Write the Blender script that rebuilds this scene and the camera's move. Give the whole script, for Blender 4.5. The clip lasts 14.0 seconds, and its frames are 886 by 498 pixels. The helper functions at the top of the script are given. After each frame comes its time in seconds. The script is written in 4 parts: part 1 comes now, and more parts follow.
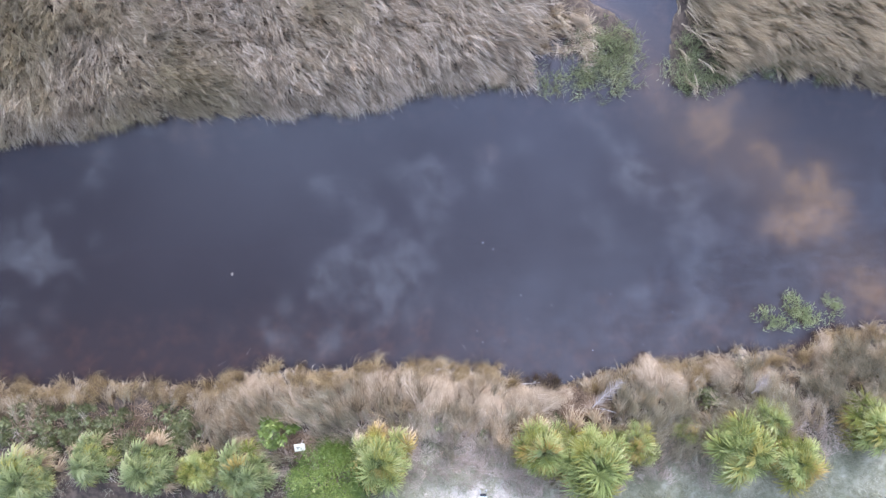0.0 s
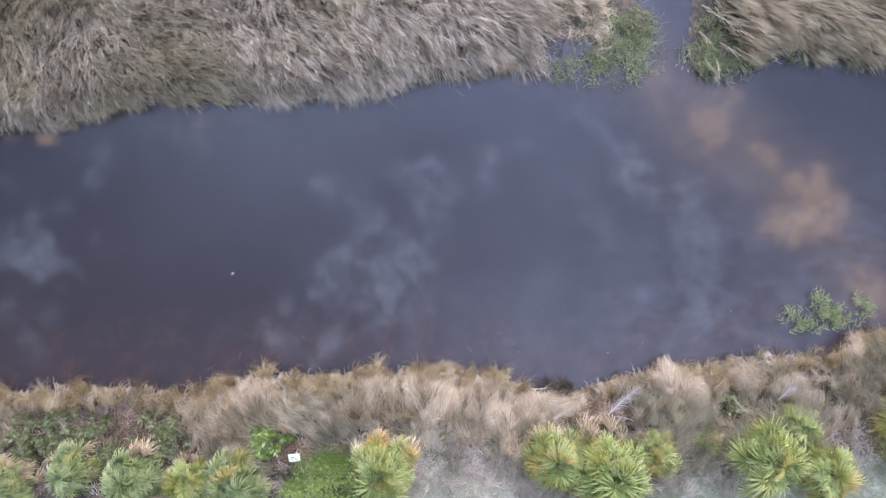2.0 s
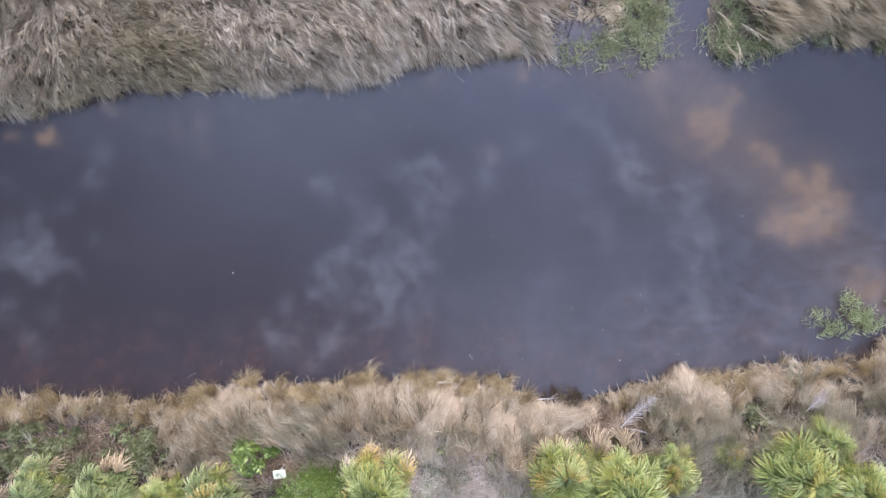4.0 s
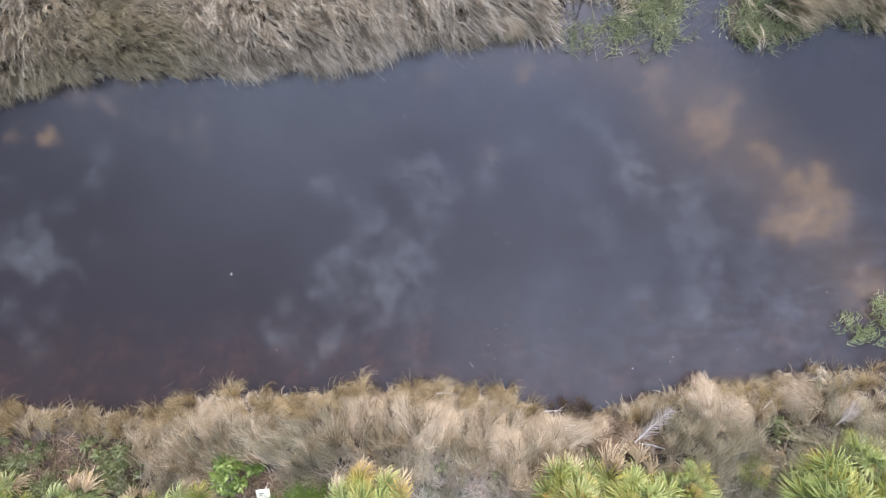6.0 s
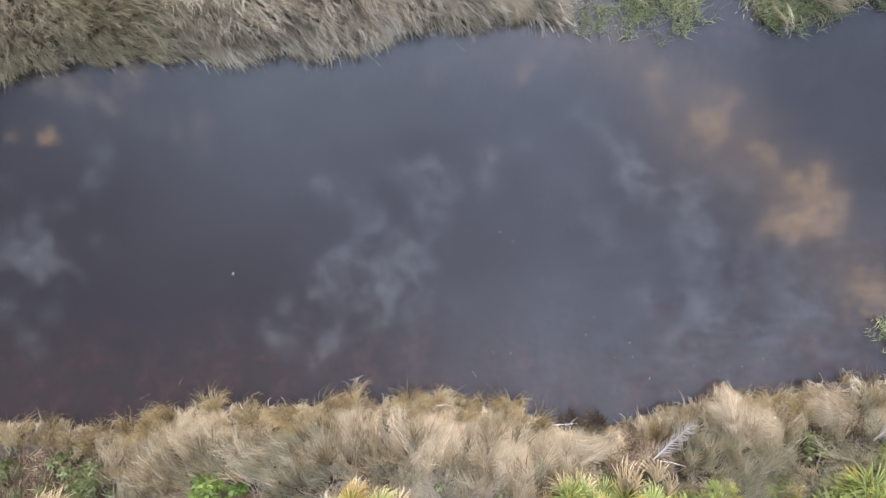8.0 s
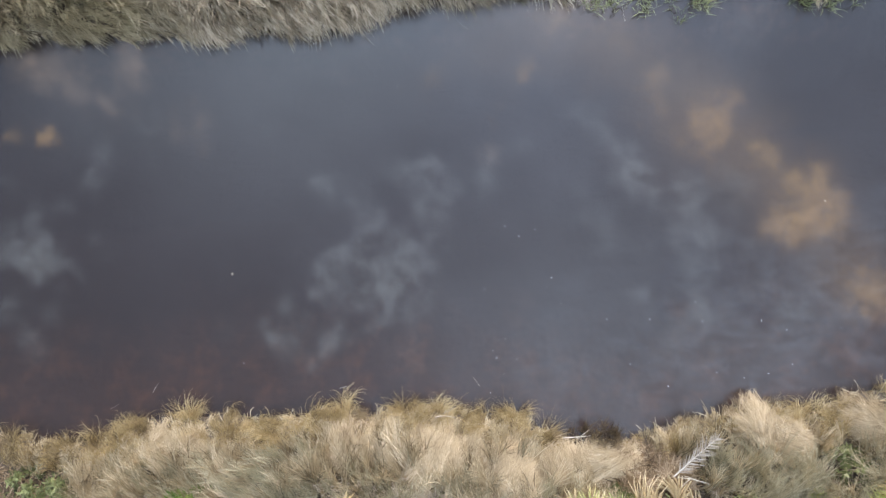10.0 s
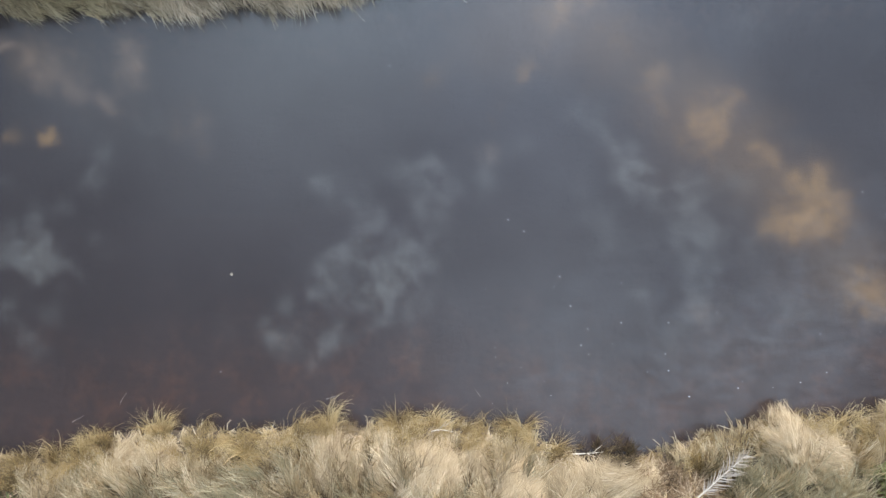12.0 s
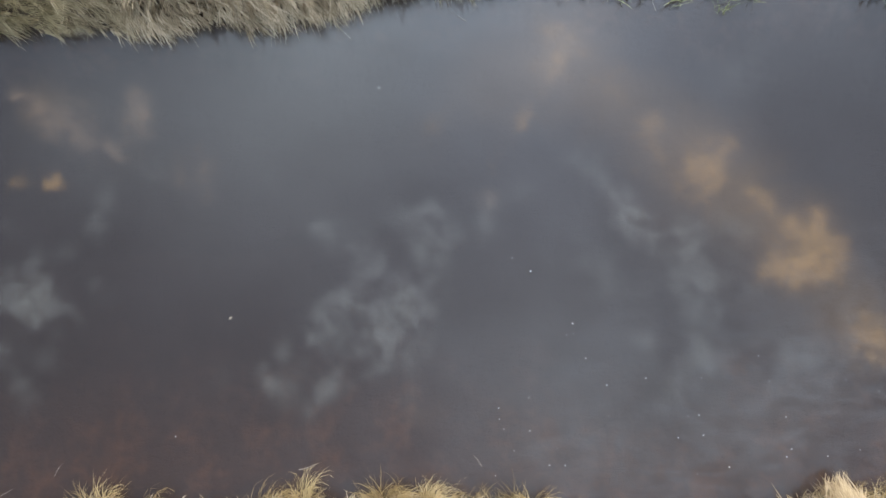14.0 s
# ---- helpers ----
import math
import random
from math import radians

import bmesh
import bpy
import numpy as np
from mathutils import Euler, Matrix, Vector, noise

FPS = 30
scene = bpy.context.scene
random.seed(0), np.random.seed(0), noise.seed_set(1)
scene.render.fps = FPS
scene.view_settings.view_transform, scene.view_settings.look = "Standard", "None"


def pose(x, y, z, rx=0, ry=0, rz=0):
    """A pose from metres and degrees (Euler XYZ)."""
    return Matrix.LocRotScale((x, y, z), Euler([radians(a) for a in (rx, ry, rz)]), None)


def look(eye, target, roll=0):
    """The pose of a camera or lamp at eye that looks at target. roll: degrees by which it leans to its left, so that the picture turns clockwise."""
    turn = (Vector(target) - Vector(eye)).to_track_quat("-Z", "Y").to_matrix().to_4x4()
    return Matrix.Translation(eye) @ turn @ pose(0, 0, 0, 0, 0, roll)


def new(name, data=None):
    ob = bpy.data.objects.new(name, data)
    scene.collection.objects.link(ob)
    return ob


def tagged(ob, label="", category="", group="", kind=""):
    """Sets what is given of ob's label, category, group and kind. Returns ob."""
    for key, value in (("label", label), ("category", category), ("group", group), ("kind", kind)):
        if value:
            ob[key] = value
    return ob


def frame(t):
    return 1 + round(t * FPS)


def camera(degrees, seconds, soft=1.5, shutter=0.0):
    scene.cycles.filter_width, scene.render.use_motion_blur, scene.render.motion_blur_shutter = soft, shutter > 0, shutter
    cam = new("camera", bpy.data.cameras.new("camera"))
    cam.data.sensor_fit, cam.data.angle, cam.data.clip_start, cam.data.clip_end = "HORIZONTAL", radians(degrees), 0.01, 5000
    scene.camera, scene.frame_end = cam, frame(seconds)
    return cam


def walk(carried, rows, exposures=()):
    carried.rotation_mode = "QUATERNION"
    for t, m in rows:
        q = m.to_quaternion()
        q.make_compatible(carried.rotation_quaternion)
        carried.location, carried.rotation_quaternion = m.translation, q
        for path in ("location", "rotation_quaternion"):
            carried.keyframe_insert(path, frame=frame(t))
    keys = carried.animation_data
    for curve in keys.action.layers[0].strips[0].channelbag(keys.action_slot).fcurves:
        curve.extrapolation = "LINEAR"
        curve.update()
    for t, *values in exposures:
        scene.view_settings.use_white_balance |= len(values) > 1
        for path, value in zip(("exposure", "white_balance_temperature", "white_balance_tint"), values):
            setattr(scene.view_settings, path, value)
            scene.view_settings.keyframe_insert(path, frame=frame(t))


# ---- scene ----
# the camera sinks slowly, looking almost straight down, and tips up at the end
cam = camera(79.06, 14.0, soft=1.4)
LEAN = 0.54
# seconds, x, y, height, degrees off the plumb line
ROWS = [
    (0.0, 0.000, 0.000, 15.000, 2.47), (0.5, -0.030, 0.010, 14.770, 2.47), (1.0, -0.071, -0.002, 14.537, 2.47),
    (1.5, -0.105, -0.033, 14.301, 2.47), (2.0, -0.129, -0.058, 14.059, 2.47), (2.5, -0.133, -0.073, 13.798, 2.47),
    (3.0, -0.127, -0.069, 13.525, 2.47), (5.5, -0.078, -0.033, 12.244, 2.47), (6.0, -0.078, -0.027, 12.003, 2.47),
    (6.5, -0.083, -0.019, 11.761, 2.47), (7.0, -0.075, -0.015, 11.520, 2.47), (7.5, -0.077, -0.011, 11.284, 2.47),
    (8.0, -0.093, 0.001, 11.055, 2.47), (10.5, -0.076, -0.047, 9.854, 2.47), (11.0, -0.059, -0.048, 9.616, 2.47),
    (11.5, -0.049, -0.052, 9.382, 2.47), (12.0, -0.044, -0.065, 9.144, 2.47), (12.5, -0.036, -0.065, 8.886, 2.47),
    (13.0, -0.015, -0.056, 8.600, 2.47), (13.2, -0.006, -0.055, 8.478, 2.57), (13.4, 0.003, -0.054, 8.352, 3.22),
    (13.5, 0.008, -0.054, 8.289, 3.80), (13.6, 0.011, -0.052, 8.226, 4.30), (13.8, 0.017, -0.047, 8.098, 5.60),
    (14.0, 0.022, -0.042, 7.967, 7.21),
]
EXPOSURES = [(0.0, 1.3, 5550, 21), (3.0, 1.3, 5650, 21), (6.0, 1.3, 6020, 16), (8.0, 1.3, 6170, 12), (11.0, 1.3, 6470, 6), (13.0, 1.3, 6520, 4), (14.0, 1.3, 6900, 5)]


def aim(tip):
    return Matrix.Rotation(radians(LEAN), 4, "Y") @ Matrix.Rotation(radians(tip), 4, "X")


walk(cam, [(t, Matrix.Translation((x, y, z)) @ aim(tip)) for t, x, y, z, tip in ROWS], EXPOSURES)

# ---- sky: dusk, broken cloud, some of it lit by the low sun; a small moon ----
SKY_GAIN = 0.1
CLEAR_SKY = (0.56, 0.64, 0.82)
GREY_CLOUD = (0.68, 0.78, 0.86)
LIT_CLOUD = (1.06, 0.66, 0.26)
ROSE_CLOUD = (0.90, 0.66, 0.50)
# clouds by their place on a level sheet one unit overhead: x, y, radius, density
CLOUDS_WEST = [
    (-0.794, 0.045, 0.048, 0.80), (-0.764, 0.013, 0.032, 0.56), (-0.722, 0.034, 0.021, 0.40), (-0.641, 0.034, 0.016, 0.36), (-0.666, 0.066, 0.014, 0.28), (-0.691, 0.002, 0.019, 0.32), (-0.819, -0.067, 0.026, 0.52),
    (-0.783, -0.114, 0.029, 0.40), (-0.740, -0.070, 0.027, 0.32), (-0.750, -0.153, 0.023, 0.28), (-0.727, 0.114, 0.021, 0.32), (-0.780, 0.119, 0.019, 0.32), (-0.674, 0.162, 0.025, 0.44), (-0.649, 0.205, 0.032, 0.28),
    (-0.838, 0.162, 0.019, 0.36), (-0.559, 0.264, 0.042, 0.32), (-0.682, 0.253, 0.032, 0.20), (-0.344, 0.263, 0.019, 0.24), (-0.493, 0.194, 0.021, 0.12),
]
CLOUDS_MIDDLE = [
    (-0.242, 0.161, 0.026, 0.40), (-0.189, 0.145, 0.036, 0.55), (-0.109, 0.193, 0.034, 0.40), (-0.051, 0.201, 0.023, 0.45), (-0.024, 0.140, 0.042, 0.80), (-0.146, 0.097, 0.026, 0.55), (-0.203, 0.013, 0.036, 0.85),
    (-0.222, -0.029, 0.027, 0.50), (-0.261, -0.014, 0.021, 0.45), (-0.156, 0.050, 0.034, 0.40), (-0.087, 0.013, 0.053, 0.45), (-0.110, -0.035, 0.044, 0.75), (-0.045, 0.049, 0.042, 0.40), (-0.161, -0.073, 0.036, 0.50),
    (-0.308, -0.108, 0.035, 0.75), (-0.229, -0.122, 0.032, 0.65), (-0.244, -0.157, 0.025, 0.40), (-0.300, -0.045, 0.021, 0.30), (-0.413, -0.098, 0.019, 0.25), (-0.024, -0.066, 0.036, 0.40), (-0.076, -0.144, 0.027, 0.25),
]
CLOUDS_EAST = [
    (0.061, 0.193, 0.037, 0.50), (0.135, 0.235, 0.025, 0.38), (0.351, 0.181, 0.036, 1.00), (0.330, 0.219, 0.027, 0.50), (0.247, 0.310, 0.038, 0.38), (0.283, 0.262, 0.032, 0.38), (0.234, 0.118, 0.063, 0.25),
    (0.439, 0.134, 0.053, 0.69), (0.479, 0.044, 0.038, 0.75), (0.467, -0.055, 0.044, 0.62), (0.408, 0.049, 0.018, 0.44), (0.373, 0.060, 0.013, 0.38), (0.371, -0.050, 0.027, 0.44), (0.568, 0.044, 0.025, 0.38),
    (0.529, 0.160, 0.036, 0.50), (0.321, 0.055, 0.025, 0.38), (0.622, -0.071, 0.053, 0.38), (0.281, 0.091, 0.027, 0.31), (0.439, -0.128, 0.046, 0.38), (0.573, 0.471, 0.053, 0.31),
]
CLOUDS_VEIL = [
    (-0.379, 0.421, 0.305, 0.50), (-0.165, 0.618, 0.316, 0.62), (-0.724, 0.389, 0.168, 0.24), (0.143, -0.082, 0.242, 0.18), (0.406, 0.013, 0.158, 0.04), (0.557, -0.174, 0.158, 0.24), (0.714, -0.122, 0.137, 0.17),
    (0.298, -0.226, 0.274, 0.28),
]
CLOUDS_GLOW = [
    (0.464, 0.310, 0.095, 0.40), (0.567, 0.224, 0.079, 0.42), (0.659, 0.139, 0.089, 0.45), (0.749, 0.002, 0.084, 0.40), (0.349, 0.407, 0.095, 0.36), (0.233, 0.473, 0.105, 0.32), (0.093, 0.452, 0.105, 0.24),
    (-0.790, 0.411, 0.063, 0.24), (0.223, 0.583, 0.126, 0.30), (0.473, 0.245, 0.158, 0.18), (0.668, 0.086, 0.147, 0.18),
]
CLOUDS_LIT = [
    (0.664, 0.128, 0.051, 1.15), (0.632, 0.086, 0.042, 0.70), (0.713, 0.109, 0.036, 0.80), (0.691, 0.165, 0.025, 0.50), (0.778, -0.045, 0.044, 1.10), (0.490, 0.283, 0.037, 0.95), (0.475, 0.247, 0.032, 0.60),
    (0.519, 0.320, 0.023, 0.55), (0.578, 0.240, 0.027, 0.70), (0.611, 0.215, 0.019, 0.50), (0.390, 0.294, 0.025, 0.45), (0.396, 0.385, 0.021, 0.60), (0.385, 0.353, 0.027, 0.40), (0.323, 0.451, 0.036, 0.35),
    (0.206, 0.478, 0.038, 0.40), (0.149, 0.384, 0.019, 0.65), (0.098, 0.315, 0.012, 0.50), (0.082, 0.287, 0.011, 0.60), (-0.763, 0.263, 0.021, 1.60), (-0.823, 0.254, 0.016, 0.55), (0.223, 0.549, 0.042, 0.60),
    (-0.035, 0.365, 0.038, 0.25),
]
CLOUDS_ROSE = [
    (-0.611, 0.405, 0.027, 0.65), (-0.578, 0.380, 0.023, 0.72), (-0.724, 0.378, 0.042, 0.51), (-0.636, 0.324, 0.036, 0.65), (-0.790, 0.406, 0.038, 0.43), (-0.495, 0.285, 0.036, 0.51), (-0.851, 0.428, 0.019, 1.01),
    (0.077, 0.225, 0.023, 0.43), (-0.050, -0.165, 0.032, 0.29),
]
CLOUD_GAPS = [
    (0.376, 0.139, 0.025, 0.96), (0.512, 0.102, 0.019, 1.12), (0.523, 0.049, 0.019, 0.96), (0.534, 0.002, 0.021, 0.96), (0.575, -0.076, 0.036, 0.80), (0.397, -0.019, 0.027, 0.80), (0.417, -0.066, 0.025, 0.80),
    (0.344, 0.081, 0.015, 0.80), (0.586, 0.144, 0.017, 0.80), (0.390, 0.028, 0.015, 0.80), (0.561, 0.417, 0.042, 0.48),
]
MOON = (-0.403, -0.003)
SUN_HEIGHT, SUN_TURN = radians(9), radians(20)


class Graph:
    """Short hand for building node trees."""

    def __init__(self, tree):
        self.tree = tree
        tree.nodes.clear()

    def node(self, kind, inputs=(), **props):
        n = self.tree.nodes.new(kind)
        for key, value in props.items():
            setattr(n, key, value)
        for key, value in dict(inputs).items():
            if isinstance(value, bpy.types.NodeSocket):
                self.tree.links.new(value, n.inputs[key])
            elif value is not None:
                n.inputs[key].default_value = value
        return n

    def math(self, op, a, b=None, c=None, clamp=False):
        n = self.node("ShaderNodeMath", {0: a, 1: b, 2: c}, operation=op)
        n.use_clamp = clamp
        return n.outputs[0]

    def vec(self, op, a, b=None, scale=None):
        ins = {0: a, 1: b}
        if scale is not None:
            ins["Scale"] = scale
        n = self.node("ShaderNodeVectorMath", ins, operation=op)
        return n.outputs["Value" if op in ("DISTANCE", "LENGTH", "DOT_PRODUCT") else "Vector"]

    def ramp(self, value, lo, hi, out0=0.0, out1=1.0, kind="SMOOTHSTEP"):
        n = self.node("ShaderNodeMapRange", {"Value": value, "From Min": lo, "From Max": hi, "To Min": out0, "To Max": out1}, interpolation_type=kind)
        return n.outputs["Result"]

    def noise(self, vector, scale, detail=3.0, rough=0.55, dist=0.0, colour=False, dims="3D"):
        n = self.node("ShaderNodeTexNoise", {"Vector": vector, "Scale": scale, "Detail": detail, "Roughness": rough, "Distortion": dist}, noise_dimensions=dims)
        return n.outputs["Color" if colour else "Fac"]

    def mix(self, fac, a, b, blend="MIX"):
        n = self.node("ShaderNodeMix", {"Factor": fac}, data_type="RGBA", blend_type=blend)
        for i, v in ((6, a), (7, b)):
            if isinstance(v, bpy.types.NodeSocket):
                self.tree.links.new(v, n.inputs[i])
            else:
                n.inputs[i].default_value = (*v, 1)
        return n.outputs[2]


world = bpy.data.worlds.new("dusk_sky")
scene.world = world
world.use_nodes = True
g = Graph(world.node_tree)
way = g.node("ShaderNodeTexCoord").outputs["Generated"]
split = g.node("ShaderNodeSeparateXYZ", {0: way})
up = g.math("MAXIMUM", split.outputs["Z"], 0.06)
sheet = g.node("ShaderNodeCombineXYZ", {0: g.math("DIVIDE", split.outputs["X"], up), 1: g.math("DIVIDE", split.outputs["Y"], up), 2: 0.0}).outputs[0]
stir = g.vec("SUBTRACT", g.noise(sheet, 11.0, 5.0, 0.60, colour=True), (0.5, 0.5, 0.5))
warped = g.vec("ADD", sheet, g.vec("SCALE", stir, scale=0.11))
billow = g.math("SUBTRACT", g.noise(sheet, 19.0, 6.0, 0.60, 0.2), 0.5)
wool = g.ramp(g.noise(warped, 34.0, 4.0, 0.55), 0.34, 0.66, 0.62, 1.32)


def cloud_sum(rows, size):
    """Cover of the placed clouds: full in their hearts, with curdled edges."""
    total = None
    for x, y, r, dens in rows:
        d = g.vec("DISTANCE", warped, (x, y, 0.0))
        one = g.ramp(d, r * size, 0.0, 0.0, dens)
        total = one if total is None else g.math("ADD", total, one)
    total = g.math("SUBTRACT", 1.0, g.math("POWER", 0.26, total))
    curd = g.ramp(g.math("MULTIPLY_ADD", billow, 3.0, total), 0.02, 0.95, 0.12, 1.30)
    return g.math("MULTIPLY", g.math("MULTIPLY", total, curd), wool)


def veil_sum(rows):
    """Thin even haze."""
    total = None
    for x, y, r, dens in rows:
        one = g.ramp(g.vec("DISTANCE", warped, (x, y, 0.0)), r * 1.5, 0.0, 0.0, dens)
        total = one if total is None else g.math("ADD", total, one)
    return total


# the open sky beyond the placed clouds carries loose broken cloud of the same kind
far_mask = g.ramp(g.vec("LENGTH", sheet), 0.95, 1.4)
loose = g.math("MULTIPLY", g.ramp(g.noise(warped, 1.6, 5.0, 0.6), 0.45, 0.7), far_mask)
grey = g.math("ADD", g.math("ADD", cloud_sum(CLOUDS_WEST, 2.1), cloud_sum(CLOUDS_MIDDLE, 2.1)), cloud_sum(CLOUDS_EAST, 2.1))
grey = g.math("ADD", g.math("ADD", grey, veil_sum(CLOUDS_VEIL)), loose)
grey = g.math("MULTIPLY", grey, g.math("SUBTRACT", 1.0, veil_sum(CLOUD_GAPS), clamp=True))
lit = g.math("ADD", cloud_sum(CLOUDS_LIT, 2.1), veil_sum(CLOUDS_GLOW))
rose = cloud_sum(CLOUDS_ROSE, 2.2)
sky = g.node("ShaderNodeTexSky", sky_type="NISHITA", sun_disc=False, sun_elevation=SUN_HEIGHT, sun_rotation=SUN_TURN, dust_density=1.5, ozone_density=2.0).outputs[0]
veil = g.noise(sheet, 2.2, 4.0, 0.6)
base = g.vec("SCALE", sky, scale=SKY_GAIN)
base = g.vec("ADD", base, g.vec("SCALE", CLEAR_SKY, scale=g.ramp(veil, 0.25, 0.75, 0.6, 1.25, "LINEAR")))
north = g.ramp(split.outputs["Y"], -0.25, 0.5, 0.62, 1.85, "LINEAR")
north = g.math("MULTIPLY", north, g.ramp(split.outputs["Y"], 0.30, 0.60, 1.0, 1.35))
west = g.ramp(split.outputs["X"], -0.65, 0.20, 0.30, 1.04, "LINEAR")
west = g.math("MULTIPLY", west, g.ramp(split.outputs["X"], 0.18, 0.62, 1.0, 0.52, "LINEAR"))
base = g.vec("SCALE", base, scale=g.math("MULTIPLY", north, west))
total = g.vec("ADD", base, g.vec("SCALE", GREY_CLOUD, scale=grey))
total = g.vec("ADD", total, g.vec("SCALE", LIT_CLOUD, scale=lit))
total = g.vec("ADD", total, g.vec("SCALE", ROSE_CLOUD, scale=rose))
moon = g.ramp(g.vec("DISTANCE", sheet, (*MOON, 0.0)), 0.0034, 0.0020, 0.0, 3.6)
total = g.vec("ADD", total, g.vec("SCALE", (1.0, 0.95, 0.85), scale=moon))
back = g.node("ShaderNodeBackground", {"Color": total, "Strength": 1.0})
g.node("ShaderNodeOutputWorld", {"Surface": back.outputs[0]})

sun = new("low_sun", bpy.data.lights.new("low_sun", "SUN"))
sun.data.energy, sun.data.angle, sun.data.color = 1.05, radians(25), (1.0, 0.86, 0.68)
sun.matrix_world = look((0, 0, 30), Vector((0, 0, 30)) - Vector((math.sin(SUN_TURN), math.cos(SUN_TURN), math.tan(radians(28)))))

# ---- materials ----
def material(name):
    m = bpy.data.materials.new(name)
    m.use_nodes = True
    return m, Graph(m.node_tree)


def finish(m, g, colour, rough=0.8, bump=None, strength=0.3, distance=0.02, **more):
    ins = {"Base Color": colour if isinstance(colour, bpy.types.NodeSocket) else (*colour, 1), "Roughness": rough}
    ins.update(more)
    if bump is not None:
        ins["Normal"] = g.node("ShaderNodeBump", {"Height": bump, "Strength": strength, "Distance": distance}).outputs[0]
    p = g.node("ShaderNodeBsdfPrincipled", ins)
    g.node("ShaderNodeOutputMaterial", {"Surface": p.outputs[0]})
    return m


def place(g):
    return g.node("ShaderNodeNewGeometry").outputs["Position"]


def blade_material(name, dark, mid, pale, rough=0.65, other=None):
    """Stems and leaves: each blade has its own tone, from a tone that its tuft shares."""
    m, g = material(name)
    tone = g.node("ShaderNodeAttribute", attribute_name="tone").outputs["Fac"]
    rnd = g.node("ShaderNodeNewGeometry").outputs["Random Per Island"]
    v = g.math("ADD", g.math("MULTIPLY", tone, 0.76), g.math("MULTIPLY", rnd, 0.24))
    c = g.mix(g.ramp(v, 0.1, 0.5), dark, mid)
    c = g.mix(g.ramp(v, 0.5, 0.95), c, pale)
    if other:
        # stands of a second hue, in broad drifts, thicker to the west
        drift = g.math("ADD", g.noise(place(g), 0.35, 3.0), g.ramp(g.node("ShaderNodeSeparateXYZ", {0: place(g)}).outputs["X"], -4.0, -13.0, 0.0, 0.22, "LINEAR"))
        c = g.mix(g.ramp(drift, 0.48, 0.78, 0.0, 0.75), c, g.mix(g.ramp(v, 0.1, 0.9), tuple(0.45 * k for k in other), tuple(1.5 * k for k in other)))
    speck = g.noise(place(g), 60.0, 2.0)
    c = g.mix(g.ramp(speck, 0.35, 0.75, 0.0, 0.35, "LINEAR"), c, tuple(0.55 * k for k in mid))
    leaf = g.node("ShaderNodeBsdfPrincipled", {"Base Color": c, "Roughness": rough})
    glow = g.node("ShaderNodeBsdfTranslucent", {"Color": c})
    both = g.node("ShaderNodeMixShader", {0: 0.28, 1: leaf.outputs[0], 2: glow.outputs[0]})
    g.node("ShaderNodeOutputMaterial", {"Surface": both.outputs[0]})
    return m


def plain_material(name, a, b, scale=12.0, rough=0.7, bump=0.2, fine=90.0, metallic=0.0):
    """A surface that varies between two colours at a coarse and a fine scale."""
    m, g = material(name)
    p = g.node("ShaderNodeTexCoord").outputs["Object"]
    n1, n2 = g.noise(p, scale, 4.0), g.noise(p, fine, 3.0)
    rnd = g.node("ShaderNodeObjectInfo").outputs["Random"]
    f = g.math("ADD", g.math("MULTIPLY", n1, 0.6), g.math("MULTIPLY", n2, 0.25))
    f = g.ramp(g.math("ADD", f, g.math("MULTIPLY", rnd, 0.25)), 0.3, 0.75)
    return finish(m, g, g.mix(f, a, b), rough, n2, bump, 0.01, Metallic=metallic)


def frond_material(name, root, mid, tip):
    """Fan leaves: deeper colour near the stalk, paler tips, each leaflet and each leaf a little different."""
    m, g = material(name)
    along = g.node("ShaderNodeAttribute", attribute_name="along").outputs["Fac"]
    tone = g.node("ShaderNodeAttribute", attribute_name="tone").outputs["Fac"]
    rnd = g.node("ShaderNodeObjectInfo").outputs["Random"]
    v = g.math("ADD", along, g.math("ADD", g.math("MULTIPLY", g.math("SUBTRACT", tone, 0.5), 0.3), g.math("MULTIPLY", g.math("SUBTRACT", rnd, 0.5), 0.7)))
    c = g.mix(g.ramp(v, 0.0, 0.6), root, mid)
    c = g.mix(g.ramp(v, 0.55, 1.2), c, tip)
    streak = g.noise(g.node("ShaderNodeTexCoord").outputs["Object"], 45.0, 3.0)
    c = g.mix(g.ramp(streak, 0.4, 0.75, 0.0, 0.3, "LINEAR"), c, tuple(0.5 * k for k in mid))
    leaf = g.node("ShaderNodeBsdfPrincipled", {"Base Color": c, "Roughness": 0.4})
    glow = g.node("ShaderNodeBsdfTranslucent", {"Color": c})
    both = g.node("ShaderNodeMixShader", {0: 0.34, 1: leaf.outputs[0], 2: glow.outputs[0]})
    g.node("ShaderNodeOutputMaterial", {"Surface": both.outputs[0]})
    return m


REED = blade_material("dry_reed", (0.10, 0.072, 0.045), (0.42, 0.335, 0.225), (0.86, 0.74, 0.57), other=(0.31, 0.25, 0.125))
BANK_GRASS = blade_material("bank_grass", (0.10, 0.066, 0.034), (0.46, 0.35, 0.205), (0.86, 0.72, 0.51))
GOLD_GRASS = blade_material("golden_grass", (0.09, 0.055, 0.022), (0.38, 0.265, 0.115), (0.70, 0.54, 0.29))
LITTER = blade_material("leaf_litter", (0.08, 0.05, 0.026), (0.25, 0.165, 0.092), (0.56, 0.42, 0.28))
THATCH = blade_material("pale_thatch", (0.19, 0.13, 0.07), (0.50, 0.38, 0.235), (0.76, 0.62, 0.43))
